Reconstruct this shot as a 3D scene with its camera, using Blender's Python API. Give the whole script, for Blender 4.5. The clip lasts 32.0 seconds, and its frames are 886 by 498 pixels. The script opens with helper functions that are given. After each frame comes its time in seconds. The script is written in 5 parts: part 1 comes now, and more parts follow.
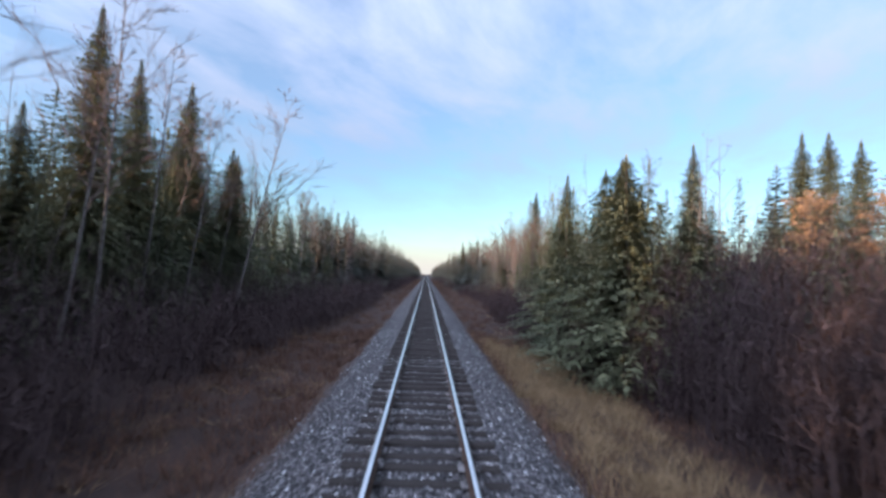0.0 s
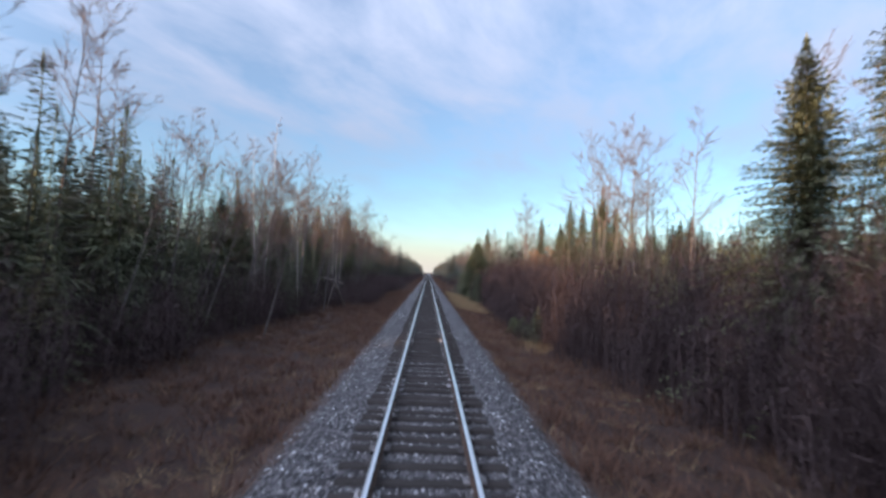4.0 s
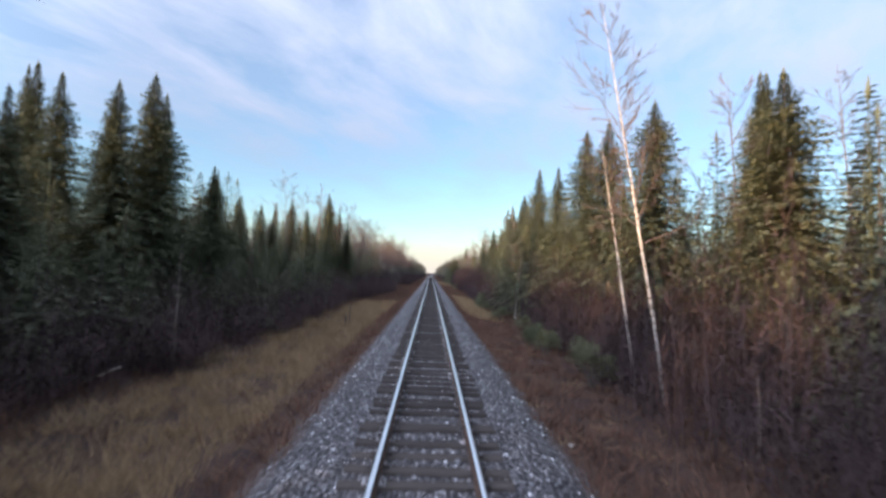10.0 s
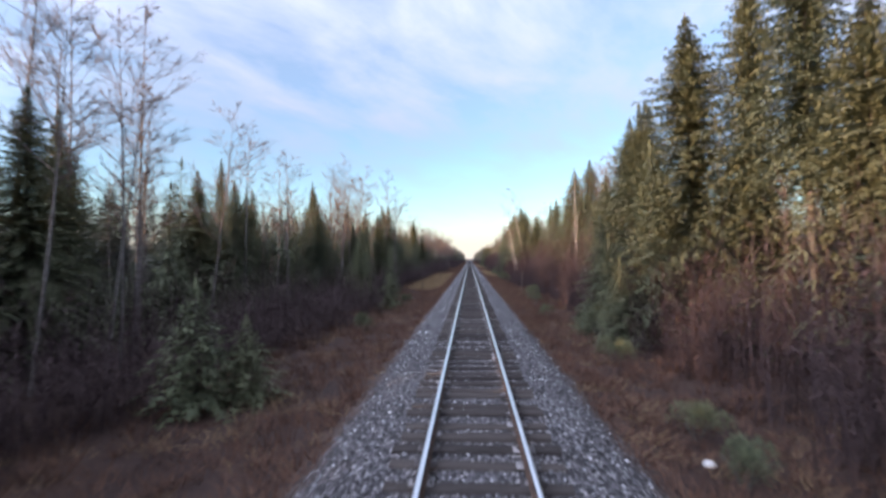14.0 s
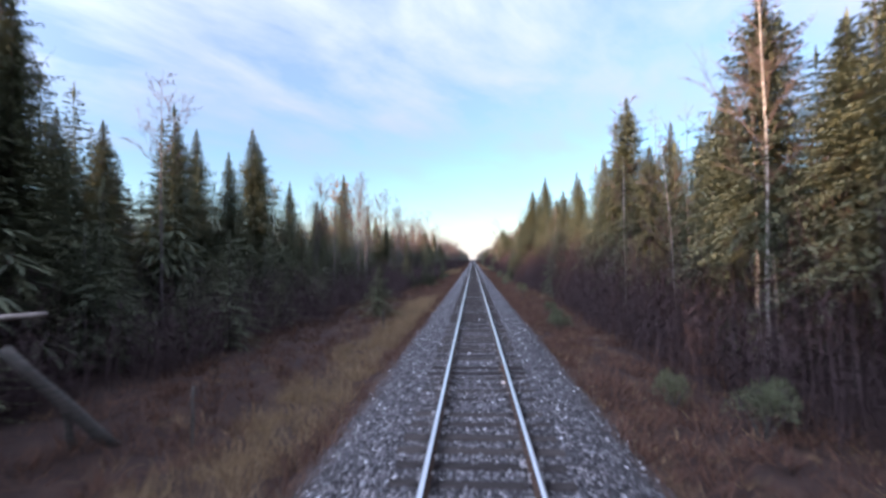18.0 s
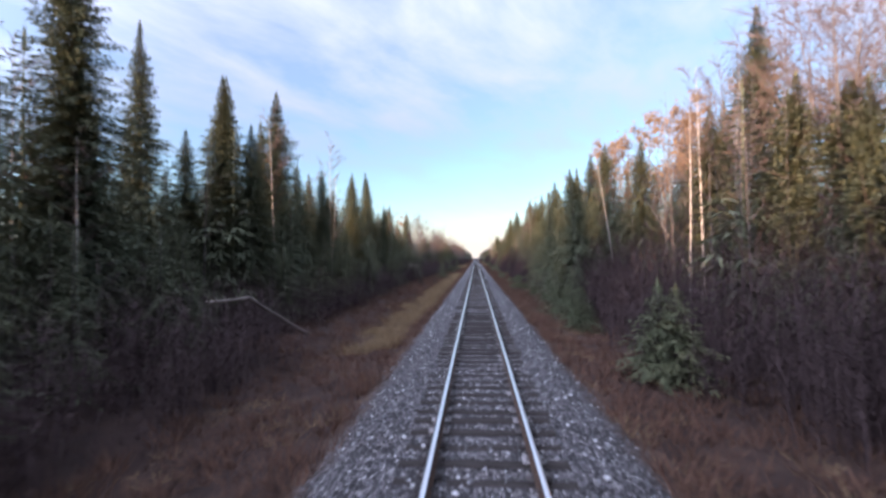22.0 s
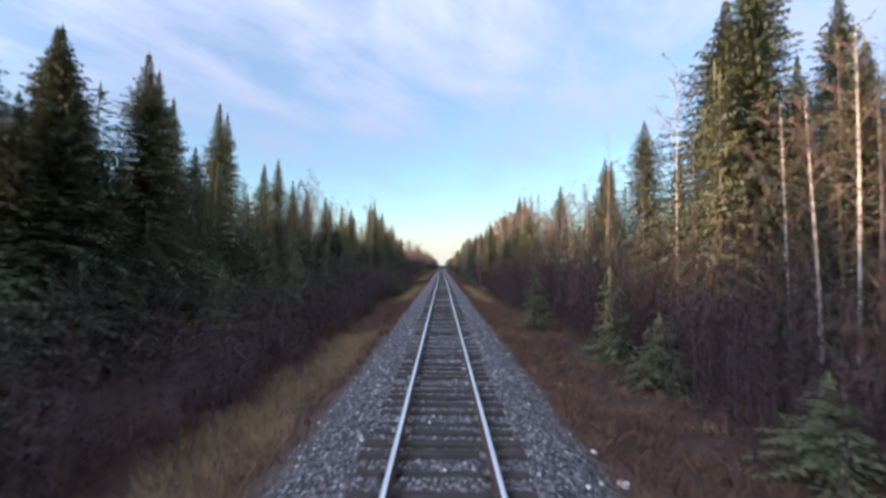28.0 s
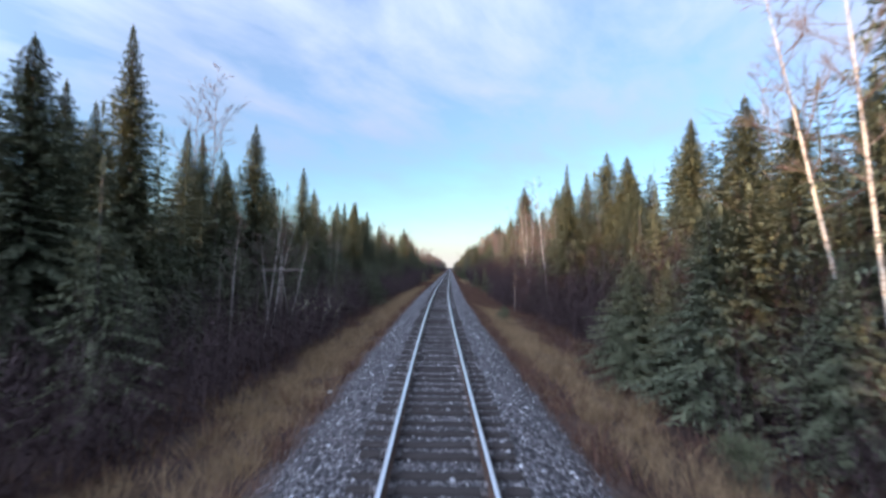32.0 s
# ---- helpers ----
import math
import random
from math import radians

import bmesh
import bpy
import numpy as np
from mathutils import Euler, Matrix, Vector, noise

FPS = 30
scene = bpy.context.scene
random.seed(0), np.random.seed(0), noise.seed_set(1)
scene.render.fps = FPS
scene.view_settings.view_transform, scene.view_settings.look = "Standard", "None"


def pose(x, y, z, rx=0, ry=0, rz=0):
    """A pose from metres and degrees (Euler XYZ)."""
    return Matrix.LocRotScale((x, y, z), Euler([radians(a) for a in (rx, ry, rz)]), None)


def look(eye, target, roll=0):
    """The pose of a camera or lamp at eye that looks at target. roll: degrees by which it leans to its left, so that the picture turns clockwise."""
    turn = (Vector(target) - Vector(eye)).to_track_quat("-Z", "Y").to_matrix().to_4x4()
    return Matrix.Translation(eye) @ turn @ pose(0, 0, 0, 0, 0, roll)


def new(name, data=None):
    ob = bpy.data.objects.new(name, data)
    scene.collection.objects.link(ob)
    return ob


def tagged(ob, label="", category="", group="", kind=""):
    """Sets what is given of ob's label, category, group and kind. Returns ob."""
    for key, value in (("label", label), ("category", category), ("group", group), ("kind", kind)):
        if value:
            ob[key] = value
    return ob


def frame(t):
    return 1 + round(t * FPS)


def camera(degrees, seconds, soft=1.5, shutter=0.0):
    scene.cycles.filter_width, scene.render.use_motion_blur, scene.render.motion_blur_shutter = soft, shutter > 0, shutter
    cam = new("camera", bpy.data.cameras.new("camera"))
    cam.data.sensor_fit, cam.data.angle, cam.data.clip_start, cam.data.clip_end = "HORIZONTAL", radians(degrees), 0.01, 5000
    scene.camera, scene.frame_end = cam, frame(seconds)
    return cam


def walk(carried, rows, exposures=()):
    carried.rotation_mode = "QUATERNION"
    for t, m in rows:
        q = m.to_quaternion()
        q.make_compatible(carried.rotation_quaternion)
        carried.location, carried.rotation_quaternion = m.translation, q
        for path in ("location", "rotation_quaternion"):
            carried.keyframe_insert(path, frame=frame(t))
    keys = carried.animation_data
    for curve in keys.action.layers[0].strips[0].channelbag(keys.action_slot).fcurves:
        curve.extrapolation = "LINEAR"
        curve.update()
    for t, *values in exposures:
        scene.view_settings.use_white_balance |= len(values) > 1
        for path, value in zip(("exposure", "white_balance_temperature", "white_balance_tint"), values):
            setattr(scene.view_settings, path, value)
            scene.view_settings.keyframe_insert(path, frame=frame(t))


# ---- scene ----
# ============ camera and its way along the track ============
cam = camera(88.0, 32.0, soft=3.0, shutter=0.2)
walk(cam, [
    (0, pose(-0.064, -0.0, 3.02, 93.20, -2.58, -2.11)),
    (1, pose(-0.064, -15.0, 3.02, 93.12, -2.26, -2.15)),
    (2, pose(-0.064, -30.0, 3.02, 93.11, -1.97, -2.15)),
    (3, pose(-0.064, -45.0, 3.02, 93.11, -2.49, -1.87)),
    (3.5, pose(-0.064, -52.5, 3.02, 93.00, -2.44, -1.85)),
    (5.5, pose(-0.064, -82.5, 3.02, 93.04, -2.39, -1.85)),
    (6, pose(-0.064, -90.0, 3.02, 93.22, -2.49, -1.80)),
    (7, pose(-0.064, -105.0, 3.02, 93.22, -2.42, -1.87)),
    (8, pose(-0.064, -120.0, 3.02, 93.21, -2.27, -1.94)),
    (9, pose(-0.064, -135.0, 3.02, 93.21, -2.28, -1.80)),
    (9.5, pose(-0.064, -142.5, 3.02, 93.09, -1.99, -1.80)),
    (10, pose(-0.064, -150.0, 3.02, 93.02, -2.30, -1.51)),
    (10.5, pose(-0.064, -157.5, 3.02, 92.57, -1.84, -0.94)),
    (11, pose(-0.064, -165.0, 3.02, 92.18, -2.05, 0.13)),
    (11.5, pose(-0.064, -172.5, 3.02, 92.09, -1.55, 1.06)),
    (12, pose(-0.064, -180.0, 3.02, 91.95, -0.67, 2.11)),
    (12.5, pose(-0.064, -187.5, 3.02, 91.54, -0.27, 2.68)),
    (13, pose(-0.064, -195.0, 3.02, 91.27, -0.06, 3.10)),
    (14, pose(-0.064, -210.0, 3.02, 91.24, 0.66, 3.31)),
    (14.5, pose(-0.064, -217.5, 3.02, 91.43, 0.94, 3.24)),
    (16.5, pose(-0.064, -247.5, 3.02, 91.42, 0.73, 3.45)),
    (17, pose(-0.064, -255.0, 3.02, 91.34, 1.06, 3.59)),
    (18, pose(-0.064, -270.0, 3.02, 91.32, 0.79, 3.73)),
    (19, pose(-0.064, -285.0, 3.02, 91.35, 1.19, 3.87)),
    (20, pose(-0.064, -300.0, 3.02, 91.38, 1.19, 3.80)),
    (21, pose(-0.064, -315.0, 3.02, 91.15, 0.85, 3.94)),
    (22, pose(-0.064, -330.0, 3.02, 91.15, 0.78, 4.09)),
    (23, pose(-0.064, -345.0, 3.02, 91.23, 1.05, 3.80)),
    (23.5, pose(-0.064, -352.5, 3.02, 91.21, 0.94, 3.10)),
    (24, pose(-0.064, -360.0, 3.02, 91.89, 0.58, 2.04)),
    (24.5, pose(-0.064, -367.5, 3.02, 91.70, 0.47, 0.92)),
    (25, pose(-0.064, -375.0, 3.02, 91.87, -0.33, 0.28)),
    (25.5, pose(-0.064, -382.5, 3.02, 91.76, -0.67, -0.04)),
    (27.5, pose(-0.064, -412.5, 3.02, 92.72, -0.71, -0.21)),
    (28, pose(-0.057, -420.0, 3.02, 91.98, -0.74, -0.14)),
    (28.5, pose(-0.023, -427.5, 3.02, 91.87, -0.44, -0.07)),
    (29, pose(0.040, -435.0, 3.02, 92.19, -0.54, 0.14)),
    (30, pose(0.255, -450.0, 3.02, 92.18, -0.41, 0.63)),
    (31, pose(0.587, -465.0, 3.02, 92.39, -0.50, 0.92)),
    (32, pose(1.036, -480.0, 3.02, 92.28, -0.69, 0.92)),
], exposures=[(0, 1.66, 6230, 10), (1, 1.54, 6150, 10), (3, 1.48, 6280, 10), (6, 1.70, 6740, 10), (9, 1.72, 6660, 10), (13, 1.82, 6720, 13), (17, 1.91, 6390, 15),
              (20, 1.92, 6260, 17), (23, 1.92, 6670, 17), (25, 1.84, 6450, 14), (28, 1.71, 6520, 12), (30, 1.72, 6520, 12), (32, 1.72, 6150, 10)])

# ============ world, sun ============
SUN_TO = Vector((-0.82, -0.55, 0.155)).normalized()      # towards the sun, low over the woods
world = bpy.data.worlds.new("sky")
scene.world = world
world.use_nodes = True
wn, wl = world.node_tree.nodes, world.node_tree.links
bg = wn["Background"]
sky = wn.new("ShaderNodeTexSky")
sky.sky_type, sky.sun_disc = "NISHITA", False
sky.sun_elevation = math.asin(SUN_TO.z)
sky.sun_rotation = math.atan2(SUN_TO.x, SUN_TO.y)
sky.air_density, sky.dust_density, sky.ozone_density = 1.0, 0.6, 1.5
# thin cloud sheet over the blue, laid out on a flat layer above the ground
geo = wn.new("ShaderNodeTexCoord")
sep = wn.new("ShaderNodeSeparateXYZ")
wl.new(geo.outputs["Generated"], sep.inputs[0])


def wmath(op, a, b=None, clamp=False):
    n = wn.new("ShaderNodeMath")
    n.operation, n.use_clamp = op, clamp
    for i, v in enumerate((a, b)):
        if v is None:
            continue
        if isinstance(v, (int, float)):
            n.inputs[i].default_value = v
        else:
            wl.new(v, n.inputs[i])
    return n.outputs[0]


up = wmath("ADD", wmath("MAXIMUM", sep.outputs[2], 0.0), 0.12)
comb = wn.new("ShaderNodeCombineXYZ")
wl.new(wmath("DIVIDE", sep.outputs[0], up), comb.inputs[0])
wl.new(wmath("DIVIDE", sep.outputs[1], up), comb.inputs[1])
mapn = wn.new("ShaderNodeMapping")
mapn.vector_type = "TEXTURE"
mapn.inputs["Rotation"].default_value = (0, 0, radians(62))
mapn.inputs["Scale"].default_value = (1.3, 0.78, 1)
mapn.inputs["Location"].default_value = (3.1, 1.7, 0)
wl.new(comb.outputs[0], mapn.inputs[0])
cn = wn.new("ShaderNodeTexNoise")
cn.inputs["Scale"].default_value, cn.inputs["Detail"].default_value = 1.9, 8.0
cn.inputs["Roughness"].default_value, cn.inputs["Distortion"].default_value = 0.58, 0.2
wl.new(mapn.outputs[0], cn.inputs[0])
cramp = wn.new("ShaderNodeMapRange")
cramp.inputs[1].default_value, cramp.inputs[2].default_value = 0.36, 0.66
wl.new(cn.outputs["Fac"], cramp.inputs[0])
dotn = wn.new("ShaderNodeVectorMath")
dotn.operation = "DOT_PRODUCT"
dotn.inputs[1].default_value = SUN_TO
wl.new(geo.outputs["Generated"], dotn.inputs[0])
# thin cloud lights up towards the sun
glow = wmath("ADD", wmath("MULTIPLY", wmath("POWER", wmath("MAXIMUM", dotn.outputs["Value"], 0.0), 2.0), 8.5), 1.0)
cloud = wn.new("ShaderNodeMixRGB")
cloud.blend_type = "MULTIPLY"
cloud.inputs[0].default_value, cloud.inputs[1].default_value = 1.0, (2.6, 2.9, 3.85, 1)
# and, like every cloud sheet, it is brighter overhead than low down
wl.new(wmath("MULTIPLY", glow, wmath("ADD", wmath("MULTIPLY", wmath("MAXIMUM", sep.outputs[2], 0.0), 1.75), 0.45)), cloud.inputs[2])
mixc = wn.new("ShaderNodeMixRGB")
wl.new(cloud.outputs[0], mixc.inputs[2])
high = wn.new("ShaderNodeMapRange")           # the sheet thins out towards the horizon
high.interpolation_type = "SMOOTHSTEP"
high.inputs[1].default_value, high.inputs[2].default_value = 0.10, 0.36
wl.new(sep.outputs[2], high.inputs[0])
veil = wmath("ADD", wmath("MULTIPLY", cramp.outputs[0], 0.62), 0.26)
wl.new(wmath("MULTIPLY", veil, wmath("ADD", wmath("MULTIPLY", high.outputs[0], 0.82), 0.18)), mixc.inputs[0])
tint = wn.new("ShaderNodeMixRGB")            # clear cold air: the blue a little purer
tint.blend_type = "MULTIPLY"
tint.inputs[0].default_value, tint.inputs[2].default_value = 1.0, (1.0, 1.22, 1.46, 1)
wl.new(sky.outputs[0], tint.inputs[1])
wl.new(tint.outputs[0], mixc.inputs[1])
haze = wn.new("ShaderNodeMixRGB")            # pale cream air just over the horizon
low = wn.new("ShaderNodeMapRange")
low.interpolation_type = "SMOOTHSTEP"
low.inputs[1].default_value, low.inputs[2].default_value, low.inputs[3].default_value, low.inputs[4].default_value = 0.0, 0.11, 0.85, 0.0
wl.new(sep.outputs[2], low.inputs[0])
wl.new(low.outputs[0], haze.inputs[0])
wl.new(mixc.outputs[0], haze.inputs[1])
haze.inputs[2].default_value = (3.9, 3.6, 3.45, 1)
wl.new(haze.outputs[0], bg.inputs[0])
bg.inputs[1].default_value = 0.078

sun = new("sun", bpy.data.lights.new("sun", "SUN"))
sun.data.energy, sun.data.angle, sun.data.color = 5.0, radians(0.6), (1.0, 0.68, 0.43)
sun.matrix_world = look(SUN_TO * 100, (0, 0, 0))

# ============ materials ============


def material(name, rough=0.8, metal=0.0):
    m = bpy.data.materials.new(name)
    m.use_nodes = True
    nt = m.node_tree
    b = nt.nodes["Principled BSDF"]
    b.inputs["Roughness"].default_value, b.inputs["Metallic"].default_value = rough, metal
    b.inputs["Specular IOR Level"].default_value = 0.3
    return m, nt, b


def node(nt, kind, **inputs):
    n = nt.nodes.new(kind)
    for k, v in inputs.items():
        n.inputs[k.replace("_", " ")].default_value = v
    return n


def ramp(nt, fac, stops):
    r = nt.nodes.new("ShaderNodeValToRGB")
    e = r.color_ramp.elements
    while len(e) < len(stops):
        e.new(0.5)
    for el, (p, c) in zip(e, stops):
        el.position, el.color = p, (*c, 1)
    nt.links.new(fac, r.inputs[0])
    return r.outputs[0]


def mix(nt, fac, a, b, mode="MIX"):
    n = nt.nodes.new("ShaderNodeMixRGB")
    n.blend_type = mode
    for i, v in enumerate((fac, a, b)):
        if isinstance(v, (int, float)):
            n.inputs[i].default_value = v
        elif isinstance(v, tuple):
            n.inputs[i].default_value = (*v, 1)
        else:
            nt.links.new(v, n.inputs[i])
    return n.outputs[0]


def noise_fac(nt, scale, detail=4.0, coord=None, rough=0.6):
    n = node(nt, "ShaderNodeTexNoise", Scale=scale, Detail=detail, Roughness=rough)
    if coord is not None:
        nt.links.new(coord, n.inputs["Vector"])
    return n.outputs["Fac"]


def coords(nt, what="Object"):
    return nt.nodes.new("ShaderNodeTexCoord").outputs[what]


def bump(nt, b, height, strength=0.5, dist=0.02):
    n = node(nt, "ShaderNodeBump", Strength=strength, Distance=dist)
    nt.links.new(height, n.inputs["Height"])
    nt.links.new(n.outputs[0], b.inputs["Normal"])


def leafy(name, dark, light, warm, rough=0.75, through_light=0.5):
    """Foliage or twigs: each spray a shade of its own, each plant a tint of its own."""
    m, nt, b = material(name, rough)
    b.inputs["Specular IOR Level"].default_value = 0.08
    g = nt.nodes.new("ShaderNodeNewGeometry")
    o = nt.nodes.new("ShaderNodeObjectInfo")
    c = ramp(nt, g.outputs["Random Per Island"], [(0.0, dark), (1.0, light)])
    r2 = nt.nodes.new("ShaderNodeMath")
    r2.operation = "MULTIPLY"
    r2.inputs[1].default_value = 0.55
    nt.links.new(o.outputs["Random"], r2.inputs[0])
    c = mix(nt, r2.outputs[0], c, warm)
    c = mix(nt, noise_fac(nt, 0.9, 2.0, coords(nt)), c, mix(nt, 0.3, c, (0.0, 0.0, 0.0)))
    nt.links.new(c, b.inputs["Base Color"])
    # thin leaves and needles let part of the light through
    tr = nt.nodes.new("ShaderNodeBsdfTranslucent")
    nt.links.new(c, tr.inputs["Color"])
    ms = nt.nodes.new("ShaderNodeMixShader")
    ms.inputs[0].default_value = through_light
    nt.links.new(b.outputs[0], ms.inputs[1])
    nt.links.new(tr.outputs[0], ms.inputs[2])
    nt.links.new(ms.outputs[0], nt.nodes["Material Output"].inputs["Surface"])
    return m


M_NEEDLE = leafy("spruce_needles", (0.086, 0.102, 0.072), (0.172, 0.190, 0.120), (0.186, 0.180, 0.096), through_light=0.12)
# paler, greyer copy of the needles: haze over the woods put into the colour
M_NEEDLE_HAZED = leafy("hazed_spruce_needles", (0.102, 0.112, 0.094), (0.182, 0.190, 0.150), (0.182, 0.170, 0.125), through_light=0.12)
M_PINE = leafy("young_spruce_needles", (0.070, 0.086, 0.055), (0.155, 0.170, 0.098), (0.168, 0.165, 0.094), through_light=0.15)
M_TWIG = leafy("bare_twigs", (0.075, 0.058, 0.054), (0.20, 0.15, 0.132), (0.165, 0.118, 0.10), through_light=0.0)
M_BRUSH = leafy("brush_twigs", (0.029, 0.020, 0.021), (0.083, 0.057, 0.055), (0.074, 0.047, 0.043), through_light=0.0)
M_STRAW = leafy("dry_grass", (0.15, 0.100, 0.056), (0.46, 0.330, 0.190), (0.36, 0.228, 0.124), through_light=0.3)
M_PALELEAF = leafy("pale_yellow_leaves", (0.42, 0.44, 0.22), (0.75, 0.75, 0.5), (0.7, 0.66, 0.4))
M_LEAF = leafy("clinging_autumn_leaves", (0.22, 0.135, 0.085), (0.38, 0.26, 0.165), (0.36, 0.225, 0.135), through_light=0.35)
M_RUST = leafy("rusty_undergrowth", (0.058, 0.032, 0.025), (0.185, 0.104, 0.072), (0.150, 0.080, 0.054), through_light=0.15)


def bark_material(name, pale, dark, marks):
    m, nt, b = material(name, 0.85)
    co = coords(nt)
    mp = nt.nodes.new("ShaderNodeMapping")
    mp.inputs["Scale"].default_value = (1.0, 1.0, 3.5)
    nt.links.new(co, mp.inputs[0])
    f = noise_fac(nt, 3.0, 5.0, mp.outputs[0])
    c = ramp(nt, f, [(0.36, dark), (0.36 + marks, pale)])
    c = mix(nt, noise_fac(nt, 0.7, 2.0, co), c, mix(nt, 0.45, c, dark))
    nt.links.new(c, b.inputs["Base Color"])
    bump(nt, b, f, 0.6, 0.02)
    return m


M_BIRCH = bark_material("pale_birch_bark", (0.52, 0.48, 0.435), (0.14, 0.115, 0.095), 0.16)
M_ASPEN = bark_material("grey_aspen_bark", (0.19, 0.168, 0.155), (0.07, 0.057, 0.052), 0.25)
M_BARK = bark_material("spruce_bark", (0.10, 0.082, 0.072), (0.05, 0.05, 0.042), 0.25)
M_DEAD = bark_material("weathered_dead_wood", (0.34, 0.29, 0.25), (0.12, 0.095, 0.08), 0.3)

# ballast: crushed grey stone, each stone a cell
M_BALLAST, nt, b = material("crushed_stone_ballast", 0.9)
co = coords(nt)
v1 = node(nt, "ShaderNodeTexVoronoi", Scale=19.0)
nt.links.new(co, v1.inputs["Vector"])
v2 = node(nt, "ShaderNodeTexVoronoi", Scale=26.0)
nt.links.new(co, v2.inputs["Vector"])
sx = nt.nodes.new("ShaderNodeSeparateXYZ")
nt.links.new(v1.outputs["Color"], sx.inputs[0])
c = ramp(nt, sx.outputs[0], [(0.0, (0.04, 0.039, 0.042)), (0.5, (0.132, 0.13, 0.138)), (0.84, (0.28, 0.276, 0.288)), (1.0, (0.60, 0.595, 0.60))])
# cell rims darkened: shade between the stones is put into the colour
gap_shade = ramp(nt, v1.outputs["Distance"], [(0.28, (1, 1, 1)), (0.7, (0.08, 0.075, 0.075))])
c = mix(nt, 1.0, c, gap_shade, "MULTIPLY")
c = mix(nt, noise_fac(nt, 0.8, 4.0, co), c, mix(nt, 1.0, c, (0.72, 0.62, 0.58), "MULTIPLY"))
# the shoulder of the bed runs out raggedly into leaf litter
far = nt.nodes.new("ShaderNodeAttribute")
far.attribute_name = "from_line"
add = nt.nodes.new("ShaderNodeMath")
add.operation = "MULTIPLY_ADD"
nt.links.new(noise_fac(nt, 1.7, 5.0, co, 0.75), add.inputs[0])
add.inputs[1].default_value = 1.5
nt.links.new(far.outputs["Fac"], add.inputs[2])
run = node(nt, "ShaderNodeMapRange")
run.inputs[1].default_value, run.inputs[2].default_value = 3.15, 3.75
nt.links.new(add.outputs[0], run.inputs[0])
litter = ramp(nt, noise_fac(nt, 6.0, 5.0, co, 0.7), [(0.3, (0.025, 0.015, 0.012)), (0.7, (0.10, 0.06, 0.042))])
c = mix(nt, run.outputs[0], c, litter)
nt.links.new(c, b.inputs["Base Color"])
hm = mix(nt, 0.4, v1.outputs["Distance"], v2.outputs["Distance"])
inv = nt.nodes.new("ShaderNodeInvert")
nt.links.new(hm, inv.inputs["Color"])
bump(nt, b, inv.outputs[0], 1.0, 0.05)

M_STONE, nt, b = material("loose_ballast_stone", 0.9)
g = nt.nodes.new("ShaderNodeNewGeometry")
c = ramp(nt, g.outputs["Random Per Island"], [(0.0, (0.05, 0.049, 0.052)), (0.55, (0.155, 0.152, 0.16)), (0.86, (0.32, 0.315, 0.325)), (1.0, (0.68, 0.67, 0.67))])
nt.links.new(c, b.inputs["Base Color"])

# forest floor and verge
M_SOIL, nt, b = material("leaf_litter_and_moss", 0.95)
co = coords(nt)
c = ramp(nt, noise_fac(nt, 0.55, 6.0, co, 0.7), [(0.25, (0.022, 0.014, 0.012)), (0.5, (0.05, 0.028, 0.022)), (0.72, (0.10, 0.058, 0.04)), (0.9, (0.065, 0.052, 0.034))])
c = mix(nt, noise_fac(nt, 9.0, 5.0, co, 0.7), c, mix(nt, 0.6, c, (0.02, 0.013, 0.01)))
nt.links.new(c, b.inputs["Base Color"])
bump(nt, b, noise_fac(nt, 7.0, 6.0, co, 0.7), 1.0, 0.12)

# timber of the ties
M_TIE, nt, b = material("creosoted_tie_timber", 0.9)
b.inputs["Specular IOR Level"].default_value = 0.03
co = coords(nt)
mp = nt.nodes.new("ShaderNodeMapping")
mp.inputs["Scale"].default_value = (0.8, 9.0, 9.0)
nt.links.new(co, mp.inputs[0])
oi = nt.nodes.new("ShaderNodeObjectInfo")
gi = nt.nodes.new("ShaderNodeNewGeometry")
f = noise_fac(nt, 3.0, 6.0, mp.outputs[0], 0.65)
c = ramp(nt, f, [(0.3, (0.014, 0.012, 0.012)), (0.55, (0.036, 0.032, 0.031)), (0.75, (0.085, 0.075, 0.07))])
c = mix(nt, oi.outputs["Random"], c, mix(nt, 0.35, c, (0.16, 0.135, 0.12)))
c = mix(nt, gi.outputs["Random Per Island"], c, mix(nt, 0.3, c, (0.03, 0.026, 0.024)))
nt.links.new(c, b.inputs["Base Color"])
bump(nt, b, f, 0.8, 0.02)

M_PALE, nt, b = material("pale_stone", 0.85)
c = ramp(nt, noise_fac(nt, 9.0, 5.0, coords(nt)), [(0.3, (0.45, 0.43, 0.41)), (0.7, (0.72, 0.70, 0.67))])
nt.links.new(c, b.inputs["Base Color"])
M_RAILTOP, nt, b = material("polished_rail_head", 0.30, 1.0)
c = ramp(nt, noise_fac(nt, 2.0, 3.0, coords(nt)), [(0.3, (0.84, 0.82, 0.82)), (0.7, (0.93, 0.91, 0.91))])
nt.links.new(c, b.inputs["Base Color"])
M_RAILSIDE, nt, b = material("rusty_rail_web", 0.75, 0.2)
c = ramp(nt, noise_fac(nt, 12.0, 5.0, coords(nt)), [(0.3, (0.035, 0.023, 0.019)), (0.7, (0.11, 0.065, 0.045))])
nt.links.new(c, b.inputs["Base Color"])

# ============ mesh helpers ============


